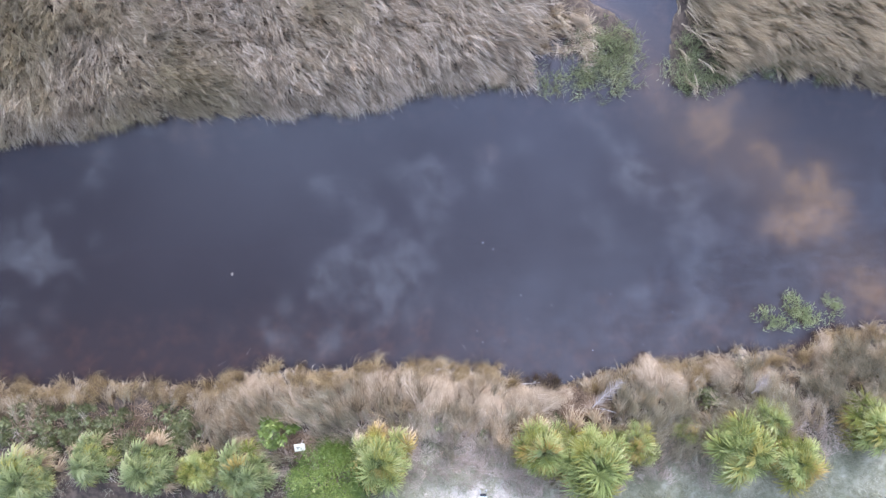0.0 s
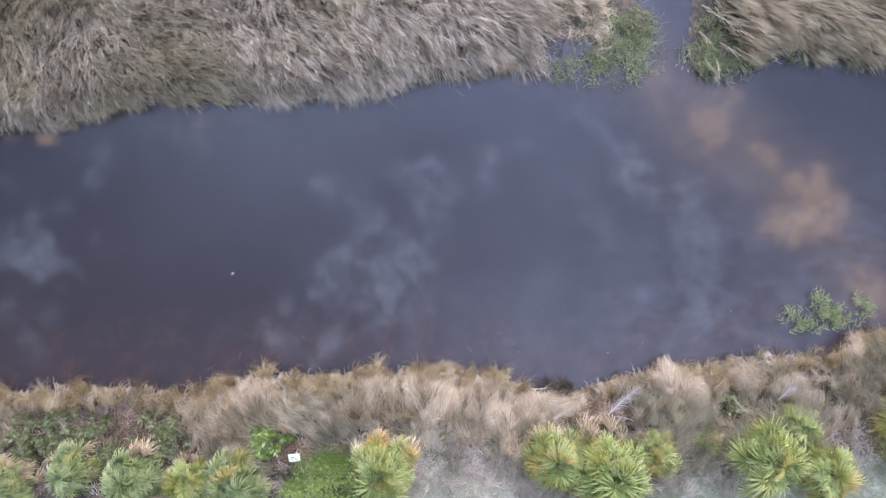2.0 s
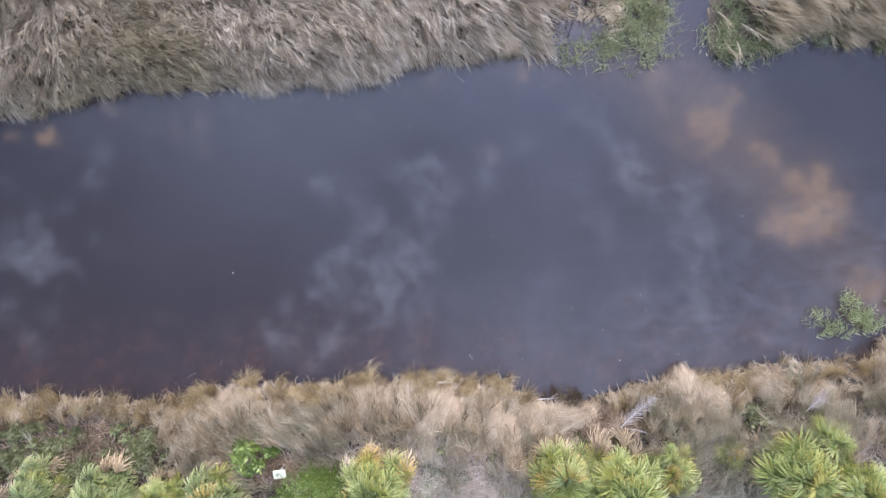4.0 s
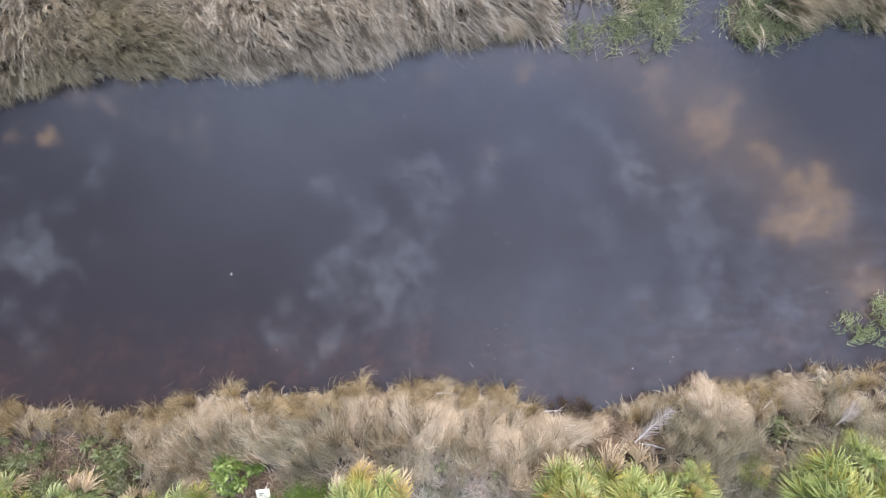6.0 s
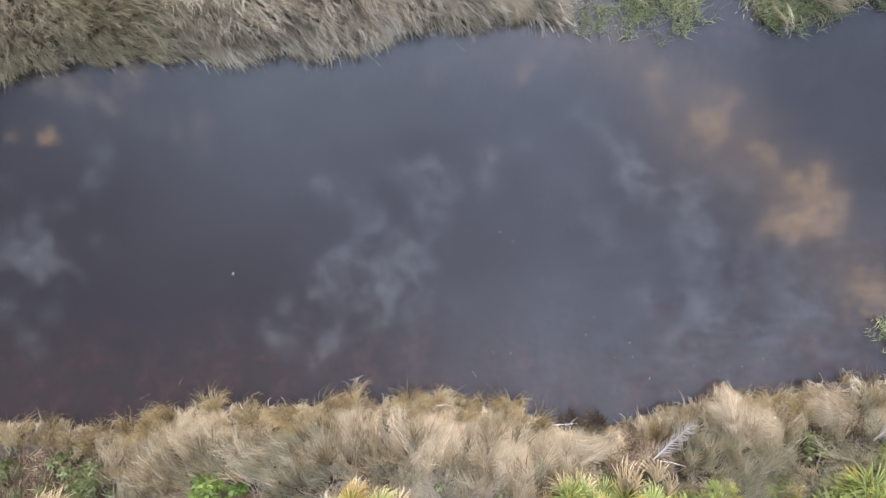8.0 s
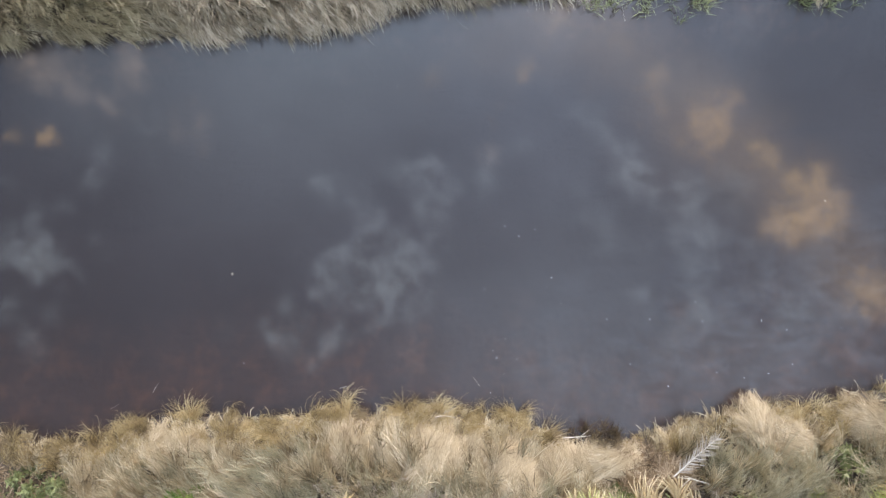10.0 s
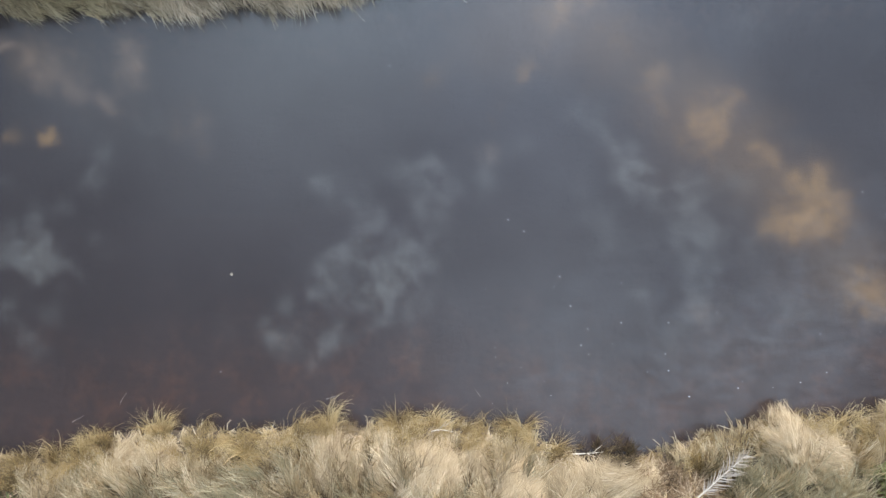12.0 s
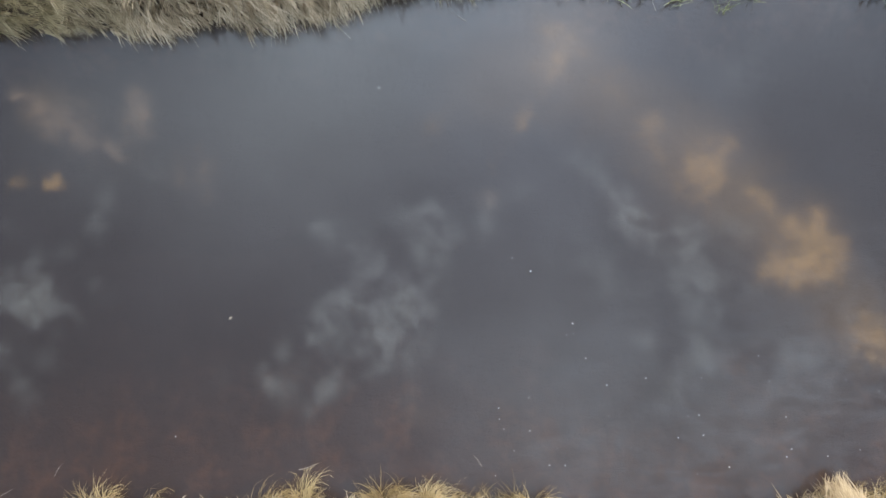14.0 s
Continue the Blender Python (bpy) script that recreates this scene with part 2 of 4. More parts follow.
OLIVE_REED = blade_material("olive_reed", (0.11, 0.085, 0.04), (0.36, 0.28, 0.155), (0.66, 0.54, 0.36))
GREEN_GRASS = blade_material("green_marsh_grass", (0.11, 0.125, 0.05), (0.27, 0.285, 0.12), (0.52, 0.49, 0.27))
MIXED_GRASS = blade_material("greying_grass", (0.12, 0.10, 0.055), (0.41, 0.355, 0.225), (0.75, 0.66, 0.48))
SHORT_GRASS = blade_material("short_turf", (0.19, 0.195, 0.10), (0.40, 0.39, 0.24), (0.68, 0.62, 0.46))
WEED = blade_material("grey_green_weed", (0.08, 0.095, 0.03), (0.22, 0.25, 0.085), (0.44, 0.45, 0.20))
BLEACHED = blade_material("bleached_grass", (0.25, 0.185, 0.13), (0.57, 0.455, 0.345), (0.85, 0.72, 0.585))
SEDGE = blade_material("brown_sedge", (0.05, 0.035, 0.02), (0.13, 0.09, 0.05), (0.26, 0.19, 0.11))
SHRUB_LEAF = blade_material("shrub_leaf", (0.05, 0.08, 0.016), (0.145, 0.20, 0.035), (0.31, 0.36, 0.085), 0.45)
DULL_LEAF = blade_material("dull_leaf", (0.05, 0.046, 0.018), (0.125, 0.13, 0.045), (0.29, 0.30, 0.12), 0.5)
TWIG = plain_material("bleached_twig", (0.30, 0.24, 0.18), (0.62, 0.55, 0.46))
BARK = plain_material("fibrous_trunk", (0.10, 0.07, 0.045), (0.28, 0.21, 0.14), 20.0)
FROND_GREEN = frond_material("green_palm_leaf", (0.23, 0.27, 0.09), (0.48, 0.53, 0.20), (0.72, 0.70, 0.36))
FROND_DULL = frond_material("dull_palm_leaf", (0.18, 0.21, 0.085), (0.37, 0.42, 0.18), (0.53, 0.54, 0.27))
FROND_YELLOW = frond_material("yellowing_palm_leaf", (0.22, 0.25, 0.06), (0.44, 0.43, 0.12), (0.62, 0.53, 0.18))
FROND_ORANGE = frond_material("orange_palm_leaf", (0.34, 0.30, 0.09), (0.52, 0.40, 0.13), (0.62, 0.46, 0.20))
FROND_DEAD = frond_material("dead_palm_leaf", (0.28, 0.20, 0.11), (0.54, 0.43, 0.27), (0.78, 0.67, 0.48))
FROND_GREY = plain_material("bleached_palm_leaf", (0.32, 0.26, 0.20), (0.52, 0.45, 0.37), 5.0, 0.7)
BOARD = plain_material("faded_yellow_board", (0.66, 0.60, 0.36), (0.82, 0.78, 0.56), 9.0, 0.5)
INK = plain_material("dark_print", (0.10, 0.09, 0.07), (0.18, 0.16, 0.12))
WHITE_PLASTIC = plain_material("white_plastic", (0.74, 0.73, 0.71), (0.84, 0.83, 0.81), 9.0, 0.4)
BLACK_PLASTIC = plain_material("black_plastic", (0.015, 0.015, 0.018), (0.04, 0.04, 0.045), 9.0, 0.35)
FOAM = plain_material("foam_fleck", (0.62, 0.62, 0.62), (0.85, 0.85, 0.83))


def ground_material():
    m, g = material("bank_soil")
    p = place(g)
    xyz = g.node("ShaderNodeSeparateXYZ", {0: p})
    n1, n2, n3 = g.noise(p, 0.9, 4.0), g.noise(p, 7.0, 5.0), g.noise(p, 55.0, 3.0)
    soil = g.mix(g.ramp(n2, 0.35, 0.7), (0.055, 0.038, 0.026), (0.145, 0.105, 0.068))
    turf = g.mix(g.ramp(n2, 0.3, 0.7), (0.26, 0.25, 0.15), (0.46, 0.43, 0.30))
    sand = g.mix(g.ramp(n3, 0.35, 0.65), (0.50, 0.41, 0.30), (0.80, 0.70, 0.55))
    south = g.ramp(g.math("ADD", xyz.outputs["Y"], g.math("MULTIPLY", n1, 1.6)), -3.4, -4.4)
    south = g.math("MULTIPLY", south, g.ramp(g.math("ADD", xyz.outputs["X"], g.math("MULTIPLY", n1, 2.0)), -2.5, 0.5))
    c = g.mix(south, soil, turf)
    pit = g.vec("DISTANCE", g.vec("MULTIPLY", p, (0.55, 1.0, 0.0)), (0.45, -6.5, 0.0))
    patch = g.ramp(g.math("ADD", pit, g.math("MULTIPLY", n2, 1.3)), 2.15, 1.2)
    c = g.mix(patch, c, sand)
    # bed of the creek: ooze with rusty leaf litter
    bed_colour = g.mix(g.ramp(g.noise(p, 1.5, 7.0, 0.70), 0.44, 0.72), (0.19, 0.148, 0.13), (0.43, 0.28, 0.165))
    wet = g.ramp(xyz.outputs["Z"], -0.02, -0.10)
    # painted darker with depth, for the light that murky water swallows
    bed_colour = g.mix(g.ramp(g.math("ADD", xyz.outputs["Z"], g.math("MULTIPLY", g.math("SUBTRACT", n1, 0.5), 0.4)), -0.12, -0.60), bed_colour, (0.045, 0.033, 0.03))
    c = g.mix(wet, c, bed_colour)
    h = g.math("ADD", n2, g.math("MULTIPLY", n3, 0.5))
    return finish(m, g, c, 0.9, h, 0.7, 0.05)


def water_material():
    m, g = material("black_water")
    p = place(g)
    xyz = g.node("ShaderNodeSeparateXYZ", {0: p})
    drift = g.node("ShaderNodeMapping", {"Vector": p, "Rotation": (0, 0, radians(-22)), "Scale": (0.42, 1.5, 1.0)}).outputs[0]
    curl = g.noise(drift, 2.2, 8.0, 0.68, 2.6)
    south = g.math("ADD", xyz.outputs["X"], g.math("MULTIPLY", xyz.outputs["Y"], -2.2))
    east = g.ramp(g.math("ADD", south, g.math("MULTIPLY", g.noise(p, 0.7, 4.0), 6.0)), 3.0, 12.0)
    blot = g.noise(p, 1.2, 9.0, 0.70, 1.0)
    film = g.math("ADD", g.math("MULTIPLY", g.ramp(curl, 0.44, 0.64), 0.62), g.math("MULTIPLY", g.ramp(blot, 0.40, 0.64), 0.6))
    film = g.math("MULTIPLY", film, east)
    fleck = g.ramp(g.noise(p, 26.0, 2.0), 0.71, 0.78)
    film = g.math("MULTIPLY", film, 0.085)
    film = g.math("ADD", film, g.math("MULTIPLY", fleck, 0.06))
    ripple = g.noise(p, 0.9, 1.0)
    normal = g.node("ShaderNodeBump", {"Height": ripple, "Strength": 0.035, "Distance": 0.05}).outputs[0]
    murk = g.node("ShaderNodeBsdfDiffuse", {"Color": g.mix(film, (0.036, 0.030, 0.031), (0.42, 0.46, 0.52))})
    clear = g.node("ShaderNodeBsdfTransparent", {"Color": (0.34, 0.23, 0.175, 1)})
    body = g.node("ShaderNodeMixShader", {0: 0.60, 1: clear.outputs[0], 2: murk.outputs[0]})
    gloss = g.node("ShaderNodeBsdfGlossy", {"Color": (1, 1, 1, 1), "Roughness": 0.01, "Normal": normal})
    fres = g.node("ShaderNodeFresnel", {"IOR": 1.5, "Normal": normal})
    top = g.node("ShaderNodeMixShader", {0: fres.outputs[0], 1: body.outputs[0], 2: gloss.outputs[0]})
    g.node("ShaderNodeOutputMaterial", {"Surface": top.outputs[0]})
    return m


GROUND, WATER = ground_material(), water_material()

# ---- the lie of the land ----
# waterlines, x and y, from west to east; the side creek as y, west edge, east edge
SHORE_NORTH = [
    (-13.71, 3.53), (-12.58, 3.72), (-11.29, 3.83), (-10.32, 3.91), (-9.28, 4.20), (-8.08, 4.44),
    (-6.30, 4.50), (-4.69, 4.55), (-3.09, 4.56), (-1.65, 4.89), (-1.01, 5.12), (0.11, 5.23),
    (1.40, 5.39), (2.67, 5.14), (4.26, 4.96), (5.22, 5.18), (6.26, 5.22), (6.49, 5.09),
    (7.45, 5.22), (8.57, 5.90), (9.67, 5.60), (10.93, 5.36), (12.31, 5.11), (13.44, 5.03),
]
SHORE_SOUTH = [
    (-13.44, -3.28), (-12.49, -3.21), (-10.91, -3.18), (-9.80, -3.06), (-8.53, -3.05), (-7.74, -3.11),
    (-6.32, -3.17), (-5.54, -2.76), (-4.28, -2.71), (-3.66, -2.76), (-2.71, -2.66), (-1.46, -2.66),
    (-0.67, -2.55), (0.11, -2.71), (1.20, -2.66), (1.67, -3.01), (2.60, -3.24), (3.23, -3.12),
    (3.85, -2.90), (4.79, -2.70), (5.88, -2.54), (6.81, -2.69), (7.20, -2.34), (7.91, -2.18),
    (8.68, -2.27), (10.08, -2.18), (10.32, -1.71), (11.02, -1.60), (12.08, -1.56), (13.19, -1.53),
]
SIDE_CREEK = [  # y, west edge, east edge
    (5.13, 5.35, 6.24), (5.94, 5.39, 6.24), (6.76, 5.37, 6.27), (7.41, 4.77, 6.34), (7.75, 4.06, 6.41), (8.74, 3.34, 6.24),
    (10.40, 2.55, 5.30),
]

# heaps of fallen grass: x, y, half width, half depth, turn, height, way the straw lies
MATS = [
    (-1.80, -3.22, 0.46, 0.50, 0.1, 0.24, 1.75), (-1.12, -3.26, 0.28, 0.48, 0.0, 0.20, 1.5), (-0.30, -3.38, 0.64, 0.52, 0.05, 0.28, 1.65),
    (0.46, -3.40, 0.32, 0.52, 0.1, 0.24, 1.45), (1.05, -3.68, 0.46, 0.54, 0.3, 0.28, 1.35), (1.95, -3.56, 0.76, 0.38, 0.10, 0.26, 2.4),
    (2.85, -3.50, 0.58, 0.28, -0.1, 0.22, 0.3), (5.45, -2.90, 0.36, 0.50, 0.2, 0.30, 1.9), (6.0, -3.05, 0.50, 0.36, -0.3, 0.26, 2.3),
    (7.48, -2.74, 0.50, 0.32, -0.4, 0.26, 2.6), (8.4, -2.87, 0.46, 0.24, 0.3, 0.22, 0.4),
    (10.15, -2.25, 0.22, 0.54, -0.35, 0.26, 1.2), (-4.95, -3.22, 0.66, 0.26, -0.2, 0.22, 0.6),
]

# where the long grass gives way: a wet notch, a litter heap, the ground round the small board
CLEARINGS = [(2.55, -3.02, 0.70, 0.26), (3.45, -3.92, 1.0, 0.60), (-3.90, -4.55, 0.50, 0.45), (7.05, -3.50, 0.40, 0.35)]


def off_mats(x, y):
    """1 in the open, 0 under a heap of straw."""
    k = np.ones(np.shape(x))
    for mx, my, rx, ry, turn, *_ in MATS:
        c, s = math.cos(turn), math.sin(turn)
        u, v = ((x - mx) * c + (y - my) * s) / rx, ((y - my) * c - (x - mx) * s) / ry
        k = np.minimum(k, np.clip((np.hypot(u, v + 0.25) - 0.55) / 0.5, 0, 1))
    return k * cleared(x, y)


def cleared(x, y):
    """0 in the clearings, 1 elsewhere."""
    k = np.ones(np.shape(x))
    for cx, cy, rx, ry in CLEARINGS:
        k = np.minimum(k, np.clip((np.hypot((x - cx) / rx, (y - cy) / ry) - 0.8) / 0.3, 0, 1))
    return k


def hash2(ix, iy, seed):
    h = (ix * 374761393 + iy * 668265263 + seed * 1274126177) & 0xFFFFFFFF
    h = ((h ^ (h >> 13)) * 1103515245) & 0xFFFFFFFF
    return ((h ^ (h >> 16)) & 0xFFFF) / 65535.0


def field(x, y, size, seed):
    """Smooth random values from 0 to 1 over the plan, with features of that size."""
    u, v = np.asarray(x, float) / size, np.asarray(y, float) / size
    iu, iv = np.floor(u).astype(np.int64), np.floor(v).astype(np.int64)
    fu, fv = u - iu, v - iv
    fu, fv = fu * fu * (3 - 2 * fu), fv * fv * (3 - 2 * fv)
    a, b = hash2(iu, iv, seed), hash2(iu + 1, iv, seed)
    c, d = hash2(iu, iv + 1, seed), hash2(iu + 1, iv + 1, seed)
    return (a * (1 - fu) + b * fu) * (1 - fv) + (c * (1 - fu) + d * fu) * fv


def shore(rows, x):
    r = np.array(rows)
    far = np.clip(np.abs(x) - 14, 0, None)
    return np.interp(x, r[:, 0], r[:, 1]) + 1.6 * np.sin(x / 23.0) * np.clip(far / 15, 0, 1) + 6 * np.sin(x / 70.0) * np.clip(far / 60, 0, 1)


def north_of(x, y):
    """Metres inland of the north waterline, minus: in the water."""
    r = np.array(SIDE_CREEK)
    wander = 2.0 * np.sin((y - 10.4) / 6.0) * (y > 10.4) + 0.06 * (field(x, y, 0.35, 4) - 0.5)
    west, east = np.interp(y, r[:, 0], r[:, 1]) + wander, np.interp(y, r[:, 0], r[:, 2]) + wander
    s = y - shore(SHORE_NORTH, x) + 0.25 * (field(x, y, 0.45, 1) - 0.5)
    return np.where(y > 4.4, np.minimum(s, np.maximum(west - x, x - east)), s)


def south_of(x, y):
    return shore(SHORE_SOUTH, x) - y + 0.22 * (field(x, y, 0.4, 2) - 0.5)


def land(x, y):
    x, y = np.asarray(x, float), np.asarray(y, float)
    n, s = north_of(x, y), south_of(x, y)
    rough = (field(x, y, 0.5, 7) - 0.5) * 0.10 + (field(x, y, 0.16, 8) - 0.5) * 0.05
    zn = np.where(n > 0, 0.10 * np.clip(n / 0.5, 0, 1) + rough * 0.8 - 0.01, np.maximum(n * 0.55, -0.9) - 0.02)
    zn = zn - 0.16 * np.clip(1.3 - np.hypot((x - 3.4) / 1.9, (y - 5.75) / 1.15), 0, 1) * (0.55 + 0.9 * field(x, y, 0.45, 9))
    zs = np.where(s > 0, 0.10 * np.clip(s / 0.3, 0, 1) + 0.38 * np.clip(s / 2.6, 0, 1) + rough, np.maximum(s * 0.22, -0.9) - 0.02)
    return np.where(n > s, zn, zs)


def mesh_object(name, verts, faces, mat, parent=None, smooth=False):
    me = bpy.data.meshes.new(name)
    me.from_pydata([tuple(map(float, v)) for v in verts], [], [tuple(map(int, q)) for q in faces])
    if smooth:
        me.polygons.foreach_set("use_smooth", [True] * len(me.polygons))
    me.materials.append(mat)
    ob = new(name, me)
    ob.parent = parent
    return ob


def part(name, bm, mat, parent, label=""):
    me = bpy.data.meshes.new(name)
    bm.to_mesh(me)
    bm.free()
    me.materials.append(mat)
    ob = new(name, me)
    ob.parent = parent
    return tagged(ob, label)


def spread(near_lo, near_hi, step, far):
    """Grid lines: even near the creek, wider and wider out to the horizon."""
    mid = np.arange(near_lo, near_hi + step / 2, step)
    out, d = [], step
    while sum(out) < far:
        d *= 1.22
        out.append(d)
    off = np.cumsum(out)
    return np.concatenate([near_lo - off[::-1], mid, near_hi + off])


gx, gy = spread(-14.5, 14.5, 0.13, 1500), spread(-8.0, 11.0, 0.13, 1500)
GX, GY = np.meshgrid(gx, gy)
GZ = land(GX, GY)
rows_n, cols_n = GX.shape
idx = np.arange(rows_n * cols_n).reshape(rows_n, cols_n)
quads = np.stack([idx[:-1, :-1], idx[:-1, 1:], idx[1:, 1:], idx[1:, :-1]], -1).reshape(-1, 4)
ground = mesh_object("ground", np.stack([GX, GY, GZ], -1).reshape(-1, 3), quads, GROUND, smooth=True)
tagged(ground, "muddy marsh banks with grey turf, pale sand and creek bed", "ground", kind="structure")

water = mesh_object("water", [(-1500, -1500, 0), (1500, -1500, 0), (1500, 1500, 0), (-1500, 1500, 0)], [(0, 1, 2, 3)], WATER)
water.visible_shadow = False
tagged(water, "still dark tidal creek water mirroring dusk clouds", "water", kind="structure")

# ---- grasses ----
rng = np.random.default_rng(11)


def blades(name, x, y, z, length, width, azimuth, lean0, lean1, tone, mat, curl=0.0, hook=0.0, cuts=3):
    """One mesh of many curved tapering blades. lean0, lean1: radians off the upright at root and tip; curl: how far, in radians, they wander sideways;
    hook: how far the tip turns aside; cuts: pieces in each blade."""
    swing = rng.normal(0, 1, len(x)) * curl
    x, y, z, length, width, azimuth, lean0, lean1, tone, hook = (np.broadcast_to(np.asarray(a, float), np.shape(x)) for a in (x, y, z, length, width, azimuth, lean0, lean1, tone, hook))
    n, per = len(x), 2 * cuts + 1
    co = np.zeros((n, per, 3), np.float32)
    face_turn = azimuth + np.pi / 2 + rng.normal(0, 0.5, n)
    sx, sy = np.cos(face_turn), np.sin(face_turn)
    px, py, pz = x.copy(), y.copy(), z.copy()
    for k in range(cuts + 1):
        if k:
            s = (k - 0.5) / cuts
            th = lean0 + (lean1 - lean0) * s
            d = length / cuts
            way = azimuth + swing * (s - 0.2) + hook * s * s
            px, py, pz = px + d * np.sin(th) * np.cos(way), py + d * np.sin(th) * np.sin(way), pz + d * np.cos(th)
            pz = np.maximum(pz, 0.012)
            sx, sy = np.cos(face_turn + way - azimuth), np.sin(face_turn + way - azimuth)
        w = width * 0.5 * (1 - (k / cuts) ** 2.4)
        if k < cuts:
            co[:, 2 * k] = np.stack([px - sx * w, py - sy * w, pz], -1)
            co[:, 2 * k + 1] = np.stack([px + sx * w, py + sy * w, pz], -1)
        else:
            co[:, 2 * k] = np.stack([px, py, pz], -1)
    tri = []
    for k in range(0, 2 * cuts - 2, 2):
        tri += [(k, k + 1, k + 3), (k, k + 3, k + 2)]
    tri = np.array(tri + [(2 * cuts - 2, 2 * cuts - 1, 2 * cuts)], np.int64)
    loops = (np.arange(n)[:, None, None] * per + tri[None]).reshape(-1)
    me = bpy.data.meshes.new(name)
    me.vertices.add(n * per)
    me.vertices.foreach_set("co", co.reshape(-1))
    me.loops.add(len(loops))
    me.loops.foreach_set("vertex_index", loops.astype(np.int32))
    me.polygons.add(n * len(tri))
    me.polygons.foreach_set("loop_start", np.arange(0, len(loops), 3, dtype=np.int32))
    me.polygons.foreach_set("use_smooth", np.ones(n * len(tri), bool))
    attr = me.attributes.new("tone", "FLOAT", "POINT")
    attr.data.foreach_set("value", np.repeat(tone, per).astype(np.float32))
    me.update(calc_edges=True)
    me.materials.append(mat)
    return new(name, me)


def tufts(x0, x1, y0, y1, per_m2, each, radius, keep):
    """Blade roots gathered in tufts; keep(x, y) gives the chance that a tuft grows there. Returns x, y, tuft tone, tuft turn."""
    x, y, t, a, *_ = wisps(x0, x1, y0, y1, per_m2, each, radius, keep)
    return x, y, t, a


def wisps(x0, x1, y0, y1, per_m2, each, radius, keep):
    """As tufts, and a third and fourth random value of the tuft, and each root's offset from its middle in tuft radii."""
    m = int((x1 - x0) * (y1 - y0) * per_m2)
    cx, cy = rng.uniform(x0, x1, m), rng.uniform(y0, y1, m)
    ok = rng.random(m) < keep(cx, cy)
    cx, cy = cx[ok], cy[ok]
    m = len(cx)
    t, a, b, c = rng.random(m), rng.normal(0, 1, m), rng.normal(0, 1, m), rng.random(m)
    k = np.repeat(np.arange(m), each)
    r, th = np.sqrt(rng.random(len(k))), rng.uniform(0, 2 * np.pi, len(k))
    u, v = r * np.cos(th), r * np.sin(th)
    return cx[k] + radius * u, cy[k] + radius * v, t[k], a[k], b[k], c[k], u, v


def gathered(az, u, v, pull):
    """Turns blades so that the tips of one wisp draw together."""
    return az - pull * (v * np.cos(az) - u * np.sin(az))


def rand(n, lo, hi):
    return rng.uniform(lo, hi, n)


def in_view(x, y):
    return (np.abs(x) < 13.6) & (y < 8.6) & (y > -7.2)


def reed_bed(name, label, x0, x1, y0, y1, per_m2, each, heading, keep, mat=None, width=(0.0075, 0.0155), size=(0.40, 0.70), radius=0.025, spread_of_tone=0.74):
    x, y, t, a, b, c, u, v = wisps(x0, x1, y0, y1, per_m2, each, radius, keep)
    n = len(x)
    s = north_of(x, y)
    edge = np.exp(-np.clip(s, 0, None) / 0.35)
    az = np.radians(np.interp(x, *heading)) + 0.5 * (field(x, y, 1.3, 21) - 0.5) + 0.45 * (field(x, y, 0.3, 27) - 0.5) + 0.24 * a
    az = gathered(az, u, v, 0.12) + rng.normal(0, 0.10, n)
    lean = 0.82 + 0.42 * edge + 0.35 * (field(x, y, 0.4, 22) - 0.5) + 0.13 * b + rng.normal(0, 0.05, n)
    bend = lean + 0.42 + 0.25 * edge + 0.12 * b + rng.normal(0, 0.08, n)
    tone = np.clip(0.55 - 0.5 * spread_of_tone + spread_of_tone * t + 0.30 * (field(x, y, 0.55, 23) - 0.5) + 0.22 * edge + rng.normal(0, 0.10, n), 0, 1)
    reach = np.clip((s + 0.40) / 0.75, 0.6, 1) * (0.65 + 0.7 * c)
    stand = 0.40 * np.clip((s - 0.2) / 0.8, 0, 1) * (0.35 + 0.65 * c)
    ob = blades(name, x, y, land(x, y) - 0.03 + stand, rand(n, *size) * (0.8 + 0.4 * field(x, y, 0.9, 24)) * reach, rand(n, *width), az, lean, bend, tone, mat or REED, 0.35)
    return tagged(ob, label, "reeds", kind="stuff")


# the way the stems lean, in degrees, from west to east
WEST_SWEEP = ((-13, -9.5, -8.2, -6.5, -5, 0, 2.5, 5), (-55, -46, -24, -28, -48, -52, -46, -50))
EAST_SWEEP = ((6, 9, 13), (-75, -50, -48))
BANK_SWEEP = ((-13, -6.6, -5.2, -3.2, -1.5, 1, 3, 4.4, 6, 8, 12), (78, 76, 108, 116, 98, 92, 82, 80, 118, 128, 132))


def west_reeds(x, y):
    s = north_of(x, y)
    open_side = np.clip((x - 1.7 - 0.25 * (y - 6.2)) / 0.8, 0, 1) * 1.0
    clumps = np.clip((field(x, y, 0.55, 33) - 0.52) / 0.15, 0, 1) * (x < 3.3) * (y > 5.7) * 0.15
    return (s > 0.04) * (x < 5.2) * np.clip(1 - open_side + clumps, 0.0, 1) * (0.8 + 0.2 * (field(x, y, 0.3, 31) > 0.3))


def east_reeds(x, y):
    s = north_of(x, y)
    return (s > 0.05) * (x > 6.3) * np.clip((x - 7.0 + 0.35 * (y - 6.0)) / 0.8, 0.06, 1) * (0.7 + 0.3 * (field(x, y, 0.4, 32) > 0.3)) * np.where((s < 0.6) & (field(x * 1.6, y * 0.5, 0.4, 34) < 0.35), 0.15, 1)


